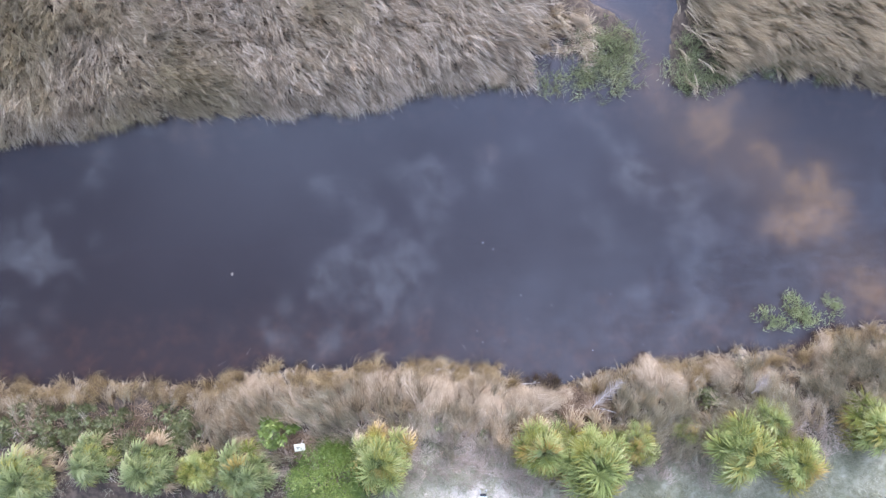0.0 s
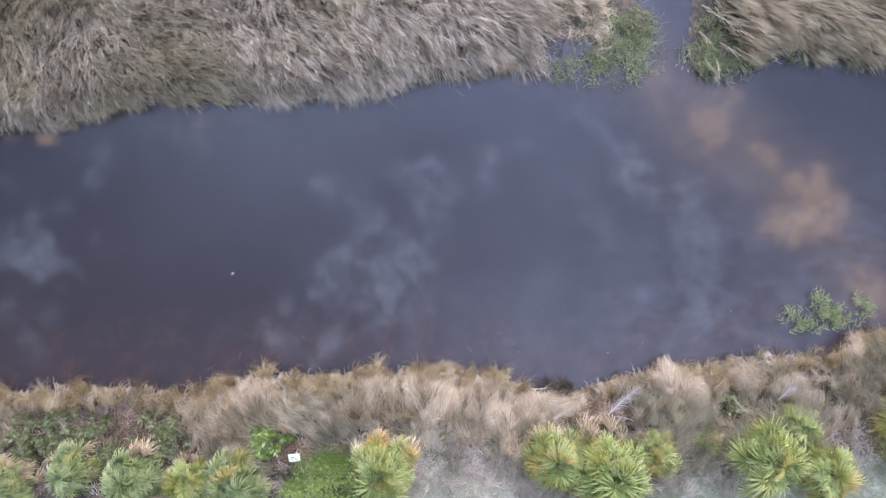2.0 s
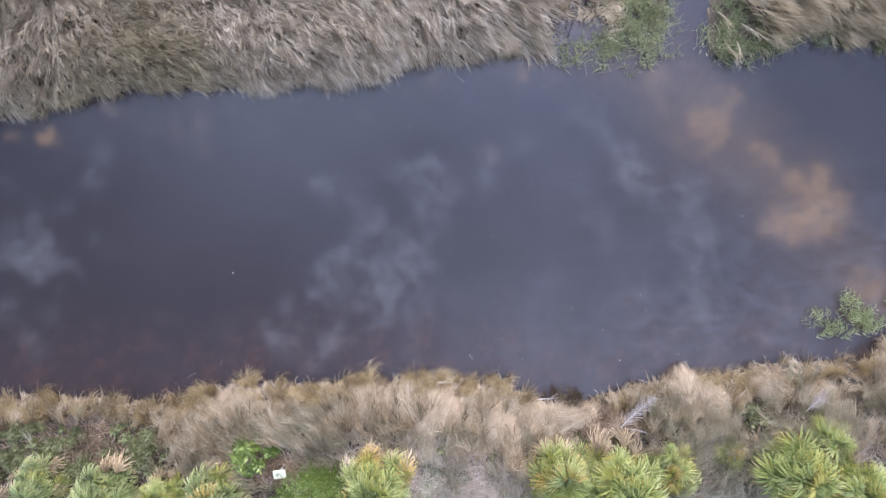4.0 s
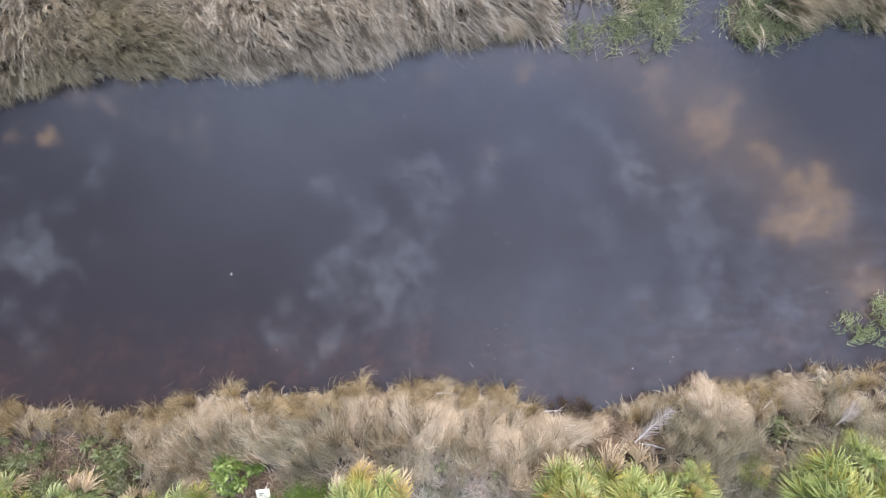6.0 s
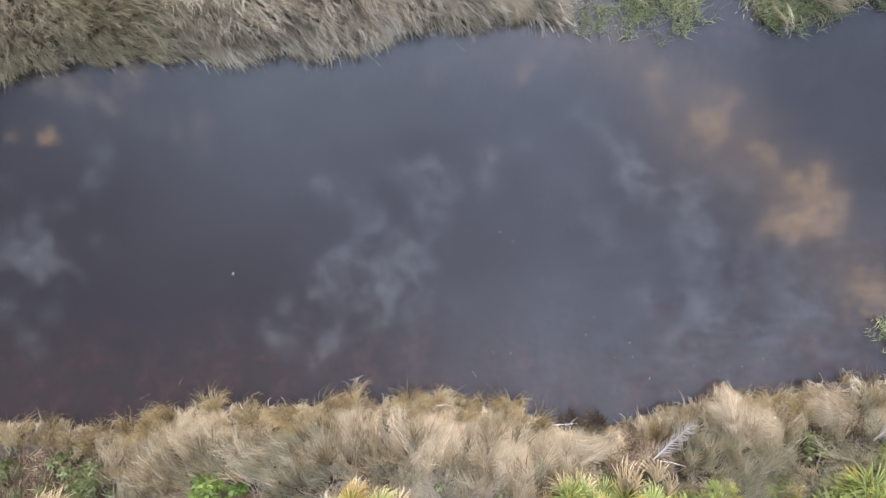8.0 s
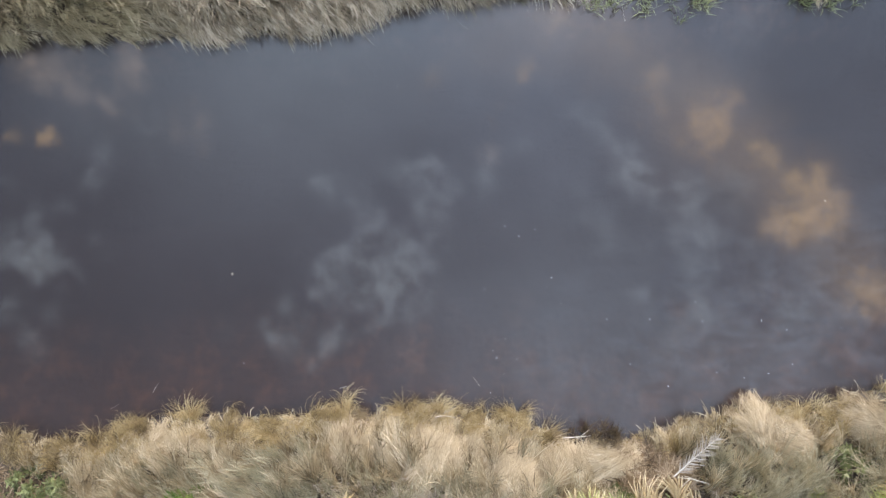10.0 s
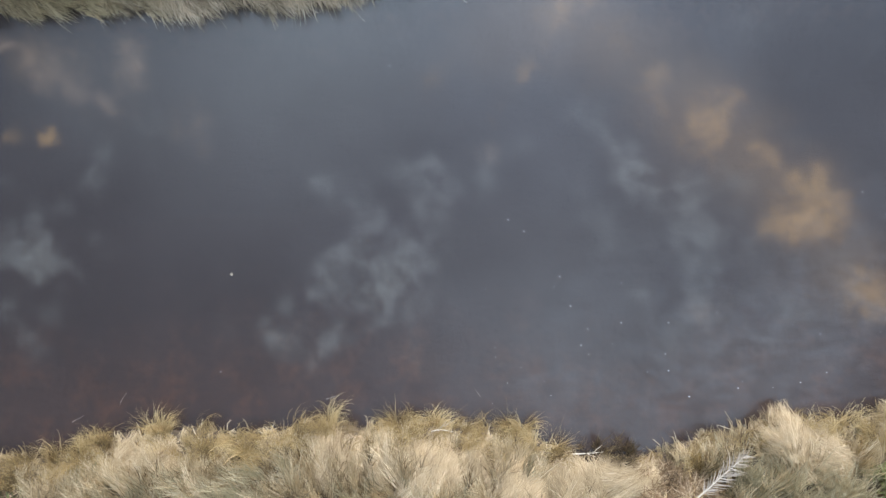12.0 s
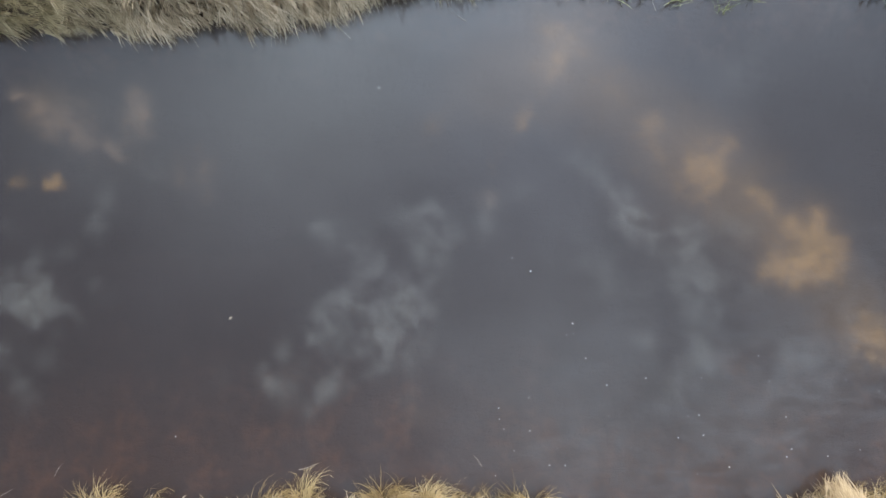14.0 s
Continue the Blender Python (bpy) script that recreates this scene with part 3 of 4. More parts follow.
reed_bed("reeds_west", "dense dry straw-grey reeds leaning over the dark water", -13.8, 5.4, 3.2, 8.8, 300, 6, WEST_SWEEP, west_reeds)
reed_bed("reeds_east", "dry olive-grey reeds combed over along the side creek", 6.2, 13.8, 4.8, 8.8, 270, 6, EAST_SWEEP, east_reeds, OLIVE_REED, spread_of_tone=0.5)


def far_reeds(x, y):
    return (north_of(x, y) > 0.05) * ~in_view(x, y) * np.clip(1.2 - np.hypot(x, y - 4) / 60, 0.15, 1)


reed_bed("reeds_beyond", "dry reed marsh stretching away from the creek", -32, 32, 3, 42, 7, 9, WEST_SWEEP, far_reeds, width=(0.04, 0.09), size=(0.7, 1.1), radius=0.2)

# green growth at the mouth of the side creek
def green_keep(x, y):
    w = np.clip(1.25 - np.hypot((x - 4.5) / 1.05, (y - 6.0) / 1.05), 0, 1) + 0.45 * np.clip(1.1 - np.hypot((x - 2.7) / 1.9, (y - 5.35) / 0.5), 0, 1)
    e = np.clip(1.2 - np.hypot((x - 6.85) / 0.65, (y - 5.9) / 0.95), 0, 1) + 0.8 * np.clip(1.1 - np.hypot((x - 8.4) / 2.9, (y - 5.6) / 0.5), 0, 1)
    return np.clip(np.maximum(w, e), 0, 1) * (north_of(x, y) > -0.24) * (0.35 + 0.65 * (field(x, y, 0.3, 41) > 0.35))


x, y, t, a = tufts(0.5, 11.5, 4.7, 7.6, 120, 12, 0.10, green_keep)
n = len(x)
tagged(blades("green_marsh_grass", x, y, np.maximum(land(x, y), -0.02) - 0.01, rand(n, 0.14, 0.38), rand(n, 0.007, 0.015), rand(n, 0, 6.28), rand(n, 0.2, 0.9), rand(n, 0.7, 1.6),
              np.clip(0.6 * t + 0.4 * field(x, y, 0.7, 42), 0, 1), GREEN_GRASS), "bright green marsh grass standing in the shallows", "grass", kind="stuff")


# tangled tan clumps in the wet ground west of the side creek
x, y, t, a, b, c, u, v = wisps(1.9, 4.4, 5.3, 7.4, 26, 26, 0.10, lambda x, y: (field(x, y, 0.55, 33) > 0.46) * (x - 0.5 * (y - 5.3) < 3.6))
n = len(x)
az = radians(-50) + 0.7 * a + rng.normal(0, 0.5, n)
tagged(blades("tangled_reeds", x, y, np.maximum(land(x, y), -0.02), rand(n, 0.30, 0.62), rand(n, 0.006, 0.013), az, rand(n, 0.3, 0.9), rand(n, 1.2, 2.0), np.clip(0.8 * t + 0.2 + rng.normal(0, 0.1, n), 0, 1), BANK_GRASS, 0.9, hook=1.6 * b, cuts=4),
       "tangled tan reed clumps standing in wet ground", "reeds", kind="stuff")


# long dry grass along the south bank
def bank_keep(x, y):
    s = south_of(x, y)
    depth = 1.75 + 0.5 * (field(x, y, 1.3, 51) - 0.5) + 0.35 * np.sin(x * 0.9) - 0.85 * np.clip((-x - 6.0) / 1.2, 0, 1) + 0.3 * (x > 6)
    return (s > 0.02) * np.clip((depth - s) / 0.35, 0.0, 1) * (0.45 + 0.55 * (field(x, y, 0.35, 52) > 0.25)) * (0.30 + 0.70 * off_mats(x, y)) * cleared(x, y) * np.where((x > 4.6) & (s > 0.3), 0.35, 1)


x, y, t, a, b, c, u, v = wisps(-13.8, 13.8, -5.4, -1.3, 70, 20, 0.065, bank_keep)
n = len(x)
s = south_of(x, y)
edge = np.exp(-np.clip(s, 0, None) / 0.35)
sweep = np.radians(np.interp(x, *BANK_SWEEP)) + 0.6 * (field(x, y, 1.2, 53) - 0.5) + 1.2 * (field(x, y, 0.33, 57) - 0.5)
loose_one = rng.random(n) < 0.04
az = gathered(sweep + 0.25 * a, u, v, 0.20) + rng.normal(0, 0.09, n) + edge * (rng.normal(0, 0.25, n) + 0.5 * b) + loose_one * rng.normal(0, 0.9, n)
lean = 0.60 + 0.45 * field(x, y, 0.45, 54) + 0.16 * b + rng.normal(0, 0.06, n)
bend = lean + 0.55 + 1.3 * edge + 0.7 * loose_one + 0.15 * b + rng.normal(0, 0.10, n)
tagged(blades("bank_grass", x, y, land(x, y) - 0.03 + 0.16 * c * np.clip(s - 0.2, 0, 1), rand(n, 0.62, 0.95) * (0.7 + 0.45 * field(x, y, 0.8, 55)) * np.where(loose_one, 0.6, np.clip((s + 0.05) / 0.9, 0.22, 1)), rand(n, 0.008, 0.017), az, lean, bend,
              np.clip(0.85 * t + 0.5 * (field(x * 2.2, y * 0.7, 0.45, 56) - 0.5) + 0.10 - 0.12 * np.clip((-x - 5.2) / 2, 0, 1) + rng.normal(0, 0.07, n), 0, 1), BANK_GRASS, 0.8, hook=edge * 1.1 * a, cuts=4),
       "long dry tan grass drooping over the creek bank", "grass", kind="stuff")


# golden tussocks at the very edge, arching over and hooking down to the water
x, y, t, a, b, c, u, v = wisps(-13.8, 13.8, -4.0, -1.2, 62, 34, 0.06, lambda x, y: (np.abs(south_of(x, y) - 0.27) < 0.27) * (field(x, y, 0.34, 58) > 0.34) * (0.35 + 0.65 * off_mats(x, y)) * cleared(x, y) * 0.85)
n = len(x)
az = np.radians(np.interp(x, *BANK_SWEEP)) + 0.35 * a + rng.normal(0, 0.30, n)
lean = 0.35 + 0.12 * b + np.abs(rng.normal(0, 0.22, n))
tagged(blades("edge_grass", x, y, np.maximum(land(x, y), -0.03) - 0.01, rand(n, 0.38, 0.70) * (0.7 + 0.4 * c), rand(n, 0.004, 0.009), az, lean, lean + rand(n, 1.0, 1.9), np.clip(0.85 * t + 0.3 * (field(x, y, 0.8, 59) - 0.3) - 0.06 * np.clip((-x - 5.5) / 2, 0, 1) + rng.normal(0, 0.10, n), 0, 1), GOLD_GRASS, 0.9, hook=2.6 * np.sign(a) * (0.4 + np.abs(b)) + rng.normal(0, 0.6, n), cuts=5),
       "golden-brown grass arching over the water's edge", "grass", kind="stuff")


# grey-green finer grass behind and between
def mid_keep(x, y):
    s = south_of(x, y)
    near = np.where(x > 4.6, 0.25, 0.0)
    return (s > 0.45 - near) * np.clip((2.7 - s) / 0.8, 0, 1) * np.clip((s - 0.4 + near) / 0.7, 0, 1) * np.where(x < 4.6, 0.65, 1.0) * (field(x, y, 0.6, 61) > 0.3) * np.where((x < -6.2) & (s > 0.6), 0.05, 1) * off_mats(x, y)


x, y, t, a, b, c, u, v = wisps(-13.8, 13.8, -6.2, -2.0, 52, 22, 0.11, mid_keep)
n = len(x)
az = gathered(np.radians(np.interp(x, *BANK_SWEEP)) + 0.8 * (field(x, y, 1.2, 62) - 0.5) + 0.8 * (field(x, y, 0.35, 64) - 0.5) + 0.22 * a, u, v, 0.25) + rng.normal(0, 0.10, n)
lean = 0.45 + 0.18 * b + rng.normal(0, 0.08, n)
tagged(blades("greying_grass", x, y, land(x, y) - 0.02 + 0.12 * c, rand(n, 0.40, 0.75) * np.where(x > 4.6, 1.35, 1.0), rand(n, 0.006, 0.014), az, lean, lean + rand(n, 0.5, 1.0), np.clip(0.7 * t + 0.5 * field(x, y, 0.9, 63) - 0.1, 0, 1), MIXED_GRASS, 0.7),
       "fine grey-green grass dying back on the bank", "grass", kind="stuff")


# bleached short straw where the long grass thins out
def bleached_keep(x, y):
    s = south_of(x, y)
    return np.clip((s - 0.95) / 0.5, 0, 1) * np.clip((3.1 - s) / 0.7, 0, 1) * np.where(x < -2.6, np.where(x < -6.2, 0.04, 0.3), 0.95) * (0.45 + 0.55 * field(x, y, 0.5, 65)) * off_mats(x, y)


x, y, t, a = tufts(-13.8, 13.8, -6.6, -2.6, 70, 16, 0.13, bleached_keep)
n = len(x)
az = np.radians(np.interp(x, *BANK_SWEEP)) + 0.7 * a + rng.normal(0, 0.5, n)
tagged(blades("bleached_grass", x, y, land(x, y) + rand(n, 0.0, 0.22), rand(n, 0.18, 0.42), rand(n, 0.006, 0.013), az, rand(n, 0.5, 1.2), rand(n, 1.0, 1.9), np.clip(0.6 * t + 0.4 * field(x, y, 0.6, 66), 0, 1), BLEACHED, 0.9),
       "short bleached grey straw on the upper bank", "grass", kind="stuff")


# short worn turf towards the open ground
def turf_keep(x, y):
    s = south_of(x, y)
    bare = np.clip(1.2 - np.hypot((x - 0.9) / 1.7, (y + 6.3) / 0.8), 0, 1)
    return np.clip((s - 1.3) / 0.8, 0, 1) * np.where(x < -1.5, np.where(x < -6.4, 0.10, 0.25), 1) * (0.35 + 0.65 * field(x, y, 0.8, 71)) * (1 - 0.85 * bare) * off_mats(x, y)


x, y, t, a = tufts(-13.8, 13.8, -7.4, -3.4, 110, 16, 0.14, turf_keep)
n = len(x)
tagged(blades("short_turf", x, y, land(x, y) - 0.01, rand(n, 0.07, 0.22), rand(n, 0.006, 0.013), rand(n, 0, 6.28), rand(n, 0.2, 1.0), rand(n, 0.8, 1.6), np.clip(0.5 * t + 0.5 * field(x, y, 0.7, 72), 0, 1), SHORT_GRASS),
       "short worn grey-green turf on the open bank", "grass", kind="stuff")


def far_turf(x, y):
    return (south_of(x, y) > 0.1) * ~in_view(x, y) * np.clip(1.1 - np.hypot(x, y + 4) / 45, 0.1, 1)


x, y, t, a = tufts(-36, 36, -34, 0, 5, 9, 0.25, far_turf)
n = len(x)
tagged(blades("rough_grass", x, y, land(x, y) - 0.02, rand(n, 0.2, 0.6), rand(n, 0.03, 0.07), rand(n, 0, 6.28), rand(n, 0.2, 0.8), rand(n, 0.8, 1.5), t, MIXED_GRASS), "rough grass beyond the bank", "grass", kind="stuff")

# a few stems of dark sedge in the notch of the bank
x, y, t, a = tufts(1.9, 3.4, -3.4, -2.75, 70, 14, 0.06, lambda x, y: (np.hypot((x - 2.6) / 0.5, (y + 3.12) / 0.2) < 1) * 0.9)
n = len(x)
tagged(blades("brown_sedge", x, y, np.maximum(land(x, y), -0.02), rand(n, 0.25, 0.45), rand(n, 0.008, 0.014), radians(95) + rng.normal(0, 0.5, n), rand(n, 0.2, 0.6), rand(n, 0.7, 1.3), t, SEDGE),
       "dark brown sedge in a wet notch of the bank", "grass", kind="stuff")


# brown leaf litter, lying flat
def litter(cx, cy, rx, ry, count):
    r, th = np.sqrt(rng.random(count)), rand(count, 0, 6.28)
    x, y = cx + rx * r * np.cos(th), cy + ry * r * np.sin(th)
    lean = rng.normal(1.45, 0.12, count)
    ob = blades("leaf_litter", x, y, land(x, y) + rand(count, 0.03, 0.30) * (1.2 - r), rand(count, 0.10, 0.34), rand(count, 0.010, 0.026), rand(count, 0, 6.28), lean, lean + rand(count, 0.0, 0.35), np.clip(field(x, y, 0.25, 95) + rng.normal(0, 0.25, count), 0, 1), LITTER)
    return tagged(ob, "brown and tan fallen leaf litter on the bank", "leaf litter", kind="stuff")


for row in [(3.30, -3.72, 1.05, 0.50, 4200), (-3.95, -4.62, 0.95, 0.36, 1100), (-8.0, -4.15, 1.9, 0.55, 1300), (-11.2, -4.15, 1.9, 0.5, 1200), (6.3, -3.85, 0.7, 0.3, 600), (8.0, -2.95, 0.9, 0.3, 700), (-5.9, -4.3, 0.7, 0.3, 500)]:
    litter(*row)


# ---- mats of flattened thatch ----
def thatch_mat(x, y, rx, ry, turn, height, comb):
    """A low felted sheet of fallen dry grass, combed one way in overlapping locks, over a low uneven mound."""
    base = float(land(x, y))
    bm = bmesh.new()
    bmesh.ops.create_icosphere(bm, subdivisions=4, radius=1.0)
    for w in bm.verts:
        k = 1 + 0.45 * (noise.noise(w.co * 1.7 + Vector((x, y, 0))) + 0.6 * noise.noise(w.co * 4.5 + Vector((y, x, 0))))
        w.co = Vector((w.co.x * rx * k * 0.85, w.co.y * ry * k * 0.85, max(w.co.z, -0.3) * height * k * 0.8))
    empty = new("thatch_mat")
    empty.matrix_world = pose(x, y, base, 0, 0, math.degrees(turn))
    part("mound", bm, THATCH_HEAP, empty)
    locks, each = int(150 * rx * ry / 0.25), 17
    m = np.repeat(np.arange(locks), each)
    n = len(m)
    r, th = np.minimum(np.sqrt(rng.random(locks)) * rand(locks, 0.8, 1.3), 1.25), rand(locks, 0, 6.28)
    ox, oy = r * np.cos(th) * rx, r * np.sin(th) * ry
    lock_az = comb - turn + 1.5 * (field(ox + x, oy + y, 0.40, 81) - 0.5) + rng.normal(0, 0.16, locks)
    ln = rand(locks, 0.32, 0.62)[m] * rand(n, 0.75, 1.1)
    side = rng.normal(0, 0.045, n)
    az = lock_az[m] - 1.6 * side + rng.normal(0, 0.07, n)
    lx, ly = ox[m] - side * np.sin(az), oy[m] + side * np.cos(az)
    rr = np.hypot(lx / rx, ly / ry)
    top = height * np.clip(1 - rr * rr, 0, 1) ** 0.6 + 0.03 + 0.04 * rng.random(locks)[m]
    # each lock follows the slope of the heap under it
    fall = (np.cos(th[m]) * np.cos(az) * ry / rx + np.sin(th[m]) * np.sin(az)) * rr
    down = np.pi / 2 - 0.06 + 0.45 * np.clip(fall, -0.9, 0.9) + rng.normal(0, 0.06, locks)[m] + rng.normal(0, 0.03, n)
    tone = np.clip(0.55 * rng.random(locks)[m] + 0.5 * field(lx + x, ly + y, 0.3, 82) - 0.25 * (rr > 0.95) + rng.normal(0, 0.08, n), 0, 1)
    ob = blades("straw", lx - 0.45 * ln * np.cos(az), ly - 0.45 * ln * np.sin(az), np.maximum(top - 0.45 * ln * np.cos(down), 0.02), ln, rand(n, 0.008, 0.018), az, down - 0.12, down + 0.18, tone, THATCH, 0.7)
    ob.parent = empty
    return tagged(empty, "pale beige mat of flattened dry grass on the bank", "thatch", "thatch mats along the bank")


THATCH_HEAP = plain_material("thatch_heap", (0.26, 0.19, 0.12), (0.48, 0.38, 0.27), 9.0, 0.85, 0.8, 70.0)
for row in MATS:
    thatch_mat(*row)
for row in [(3.70, 7.05, 0.28, 0.08, -0.5, 0.16, -0.6), (2.15, 6.95, 0.30, 0.48, 0.2, 0.45, -1.2), (1.35, 5.55, 0.26, 0.26, 0.3, 0.30, -1.1)]:
    thatch_mat(*row)


# ---- palmettos ----
def fan_mesh(name, leaflets, span, reach, mat, droop, stalk_end=0.55, nod=0.75, broad=0.011, ragged=0.10):
    """A fan leaf: stalk from the origin along +x, then stiff folded leaflets, joined at its end, fanning out in a plane that nods forward."""
    bm = bmesh.new()
    along, tone = bm.verts.layers.float.new("along"), bm.verts.layers.float.new("tone")
    ring = []
    for px, pz, w in ((0.0, 0.0, 0.018), (stalk_end * 0.5, 0.03, 0.011), (stalk_end, 0.0, 0.008)):
        ring.append([bm.verts.new((px, w * c, pz + w * s)) for c, s in ((1, -0.4), (0, 0.9), (-1, -0.4))])
    for p, q in zip(ring, ring[1:]):
        for i in range(3):
            bm.faces.new((p[i], p[(i + 1) % 3], q[(i + 1) % 3], q[i]))
    hub = bm.verts.new((stalk_end + 0.015, 0, 0.0))
    for i in range(3):
        bm.faces.new((ring[-1][i], ring[-1][(i + 1) % 3], hub))
    tip_plane = Matrix.Rotation(nod, 3, "Y")
    for i in range(leaflets):
        f = i / (leaflets - 1) - 0.5
        ang = f * span + random.uniform(-0.06, 0.06)
        ln = reach * (1 - 0.28 * abs(2 * f) ** 2) * random.uniform(1 - 1.6 * ragged, 1 + ragged)
        d, sd, up = tip_plane @ Vector((math.cos(ang), math.sin(ang), 0)), tip_plane @ Vector((-math.sin(ang), math.cos(ang), 0)), tip_plane @ Vector((0, 0, 1))
        lift = 0.20 * ln * random.uniform(0.3, 1.3)
        stray, shade, pts = random.gauss(0, ragged) * ln, random.random(), [(hub,)]
        for s, ww, zz in ((0.14, 0.42, 0.2 * lift), (0.42, 1.0, lift), (0.76, 0.70, lift - droop * 0.3 * ln), (1.0, 0.0, lift * 0.8 - droop * ln * random.uniform(0.5, 1.3))):
            c = hub.co + d * ln * s + up * zz + sd * stray * s * s
            w = broad * ww
            if ww:
                row = (bm.verts.new(c - sd * w + up * 0.010 * ww), bm.verts.new(c - up * 0.008 * ww), bm.verts.new(c + sd * w + up * 0.010 * ww))
            else:
                row = (bm.verts.new(c),)
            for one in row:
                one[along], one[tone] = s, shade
            pts.append(row)
        for p, q in zip(pts, pts[1:]):
            if len(p) == 1:
                bm.faces.new((p[0], q[1], q[0]))
                bm.faces.new((p[0], q[2], q[1]))
            elif len(q) == 3:
                bm.faces.new((p[0], p[1], q[1], q[0]))
                bm.faces.new((p[1], p[2], q[2], q[1]))
            else:
                bm.faces.new((p[0], p[1], q[0]))
                bm.faces.new((p[1], p[2], q[0]))
    me = bpy.data.meshes.new(name)
    bm.to_mesh(me)
    bm.free()
    me.materials.append(mat)
    return me


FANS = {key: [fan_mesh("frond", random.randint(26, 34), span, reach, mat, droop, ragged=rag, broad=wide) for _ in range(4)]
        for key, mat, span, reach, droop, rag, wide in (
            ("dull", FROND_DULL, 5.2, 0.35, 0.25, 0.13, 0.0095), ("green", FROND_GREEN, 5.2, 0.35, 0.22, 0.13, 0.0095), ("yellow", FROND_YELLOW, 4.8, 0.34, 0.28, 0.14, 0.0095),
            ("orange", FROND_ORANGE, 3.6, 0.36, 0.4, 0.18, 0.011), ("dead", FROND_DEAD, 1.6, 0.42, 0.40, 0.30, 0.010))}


def palmetto(x, y, radius, top, colours, dead, label, dead_side=radians(90)):
    """A clump of fan leaves on a short stem. colours: shares of green, yellow and orange leaves; dead: hanging dead ones on one side."""
    base = float(land(x, y))
    ob = new("palmetto")
    ob.matrix_world = pose(x, y, base)
    bm = bmesh.new()
    h = max(top - base - 0.45 * radius, 0.15)
    bmesh.ops.create_cone(bm, cap_ends=True, segments=10, radius1=0.13, radius2=0.10, depth=h)
    bmesh.ops.subdivide_edges(bm, edges=[e for e in bm.edges if abs(e.verts[0].co.z - e.verts[1].co.z) > 0.1], cuts=5)
    for v in bm.verts:
        k = 1 + 0.3 * noise.noise(v.co * 14)
        v.co = Vector((v.co.x * k, v.co.y * k, v.co.z + h / 2 - 0.04))
    part("trunk", bm, BARK, ob)
    size = radius / 0.92
    count = int(30 + 32 * radius)
    thin, lop = random.uniform(0, 6.28), random.uniform(0.0, 0.22)
    for i in range(count):
        f = (i + 0.5) / count
        az = i * 2.39996 + random.uniform(-0.35, 0.35)
        pitch = 84 - 76 * f ** 0.85 + random.uniform(-9, 9)
        u = random.random()
        kind = colours[2] if u < colours[0] else ("yellow" if u < colours[0] + colours[1] else "orange")
        leaf = new("frond", random.choice(FANS[kind]))
        leaf.parent = ob
        leaf.matrix_local = pose(0, 0, h - 0.08 + random.uniform(-0.06, 0.06), 0, -pitch, math.degrees(az)) @ pose(0, 0, 0, random.uniform(-35, 35)) @ Matrix.Scale(size * random.uniform(0.68, 1.12) * (1 - lop * math.cos(az - thin)), 4)
    for i in range(int(dead * 1.4)):
        az = dead_side + random.gauss(0, 0.95)
        leaf = new("dead_frond", random.choice(FANS["dead"]))
        leaf.parent = ob
        lean = random.uniform(-10, 24)
        leaf.matrix_local = Matrix.Rotation(az, 4, "Z") @ pose(0, 0, h * 0.8, random.uniform(-50, 50), -lean, 0) @ Matrix.Scale(size * random.uniform(0.75, 1.05), 4)
        tagged(leaf, "dry tan dead fan leaf")
    return tagged(ob, label, "palm", "palmettos along the bank")


GREENER, MIXED, TURNING, DULL = (0.80, 0.15, "green"), (0.66, 0.25, "green"), (0.42, 0.45, "green"), (0.84, 0.13, "dull")
for row in [(2.44, -4.62, 0.95, 1.15, MIXED, 6, "green fan palm with yellow tips and tan dead leaves"),
            (3.67, -4.78, 1.25, 1.35, MIXED, 7, "large grey-green fan palm with tan dead leaves"),
            (4.79, -4.50, 0.72, 1.0, TURNING, 3, "small yellowing fan palm beside larger ones"),
            (7.55, -4.55, 1.10, 1.35, GREENER, 3, "round bright green fan palm in full leaf"),
            (8.85, -4.79, 0.95, 1.2, TURNING, 2, "yellow-orange fan palm past its best"),
            (8.38, -3.78, 0.72, 0.9, GREENER, 2, "dark green fan palm at the grass edge"),
            (6.25, -4.14, 0.5, 0.8, TURNING, 3, "small orange-tinged fan palm in dry grass"),
            (11.05, -3.95, 0.95, 1.1, MIXED, 6, "fan palm with pale bleached leaf tips"),
            (-1.66, -4.74, 1.05, 1.5, MIXED, 8, "green fan palm with straw-coloured old leaves"),
            (-7.75, -5.10, 0.92, 1.15, DULL, 9, "pale green fan palm ringed with dead leaves"),
            (-5.39, -5.25, 0.95, 1.2, DULL, 7, "pale green fan palm on bare ground"),
            (-6.47, -5.10, 0.72, 1.0, TURNING, 7, "yellow-green fan palm with brown dead leaves"),
            (-10.99, -5.43, 1.0, 1.1, DULL, 9, "blue-green fan palm beside low shrubs"),
            (-9.45, -4.98, 0.8, 1.0, DULL, 9, "dark green fan palm with dry leaves hanging")]:
    palmetto(*row)


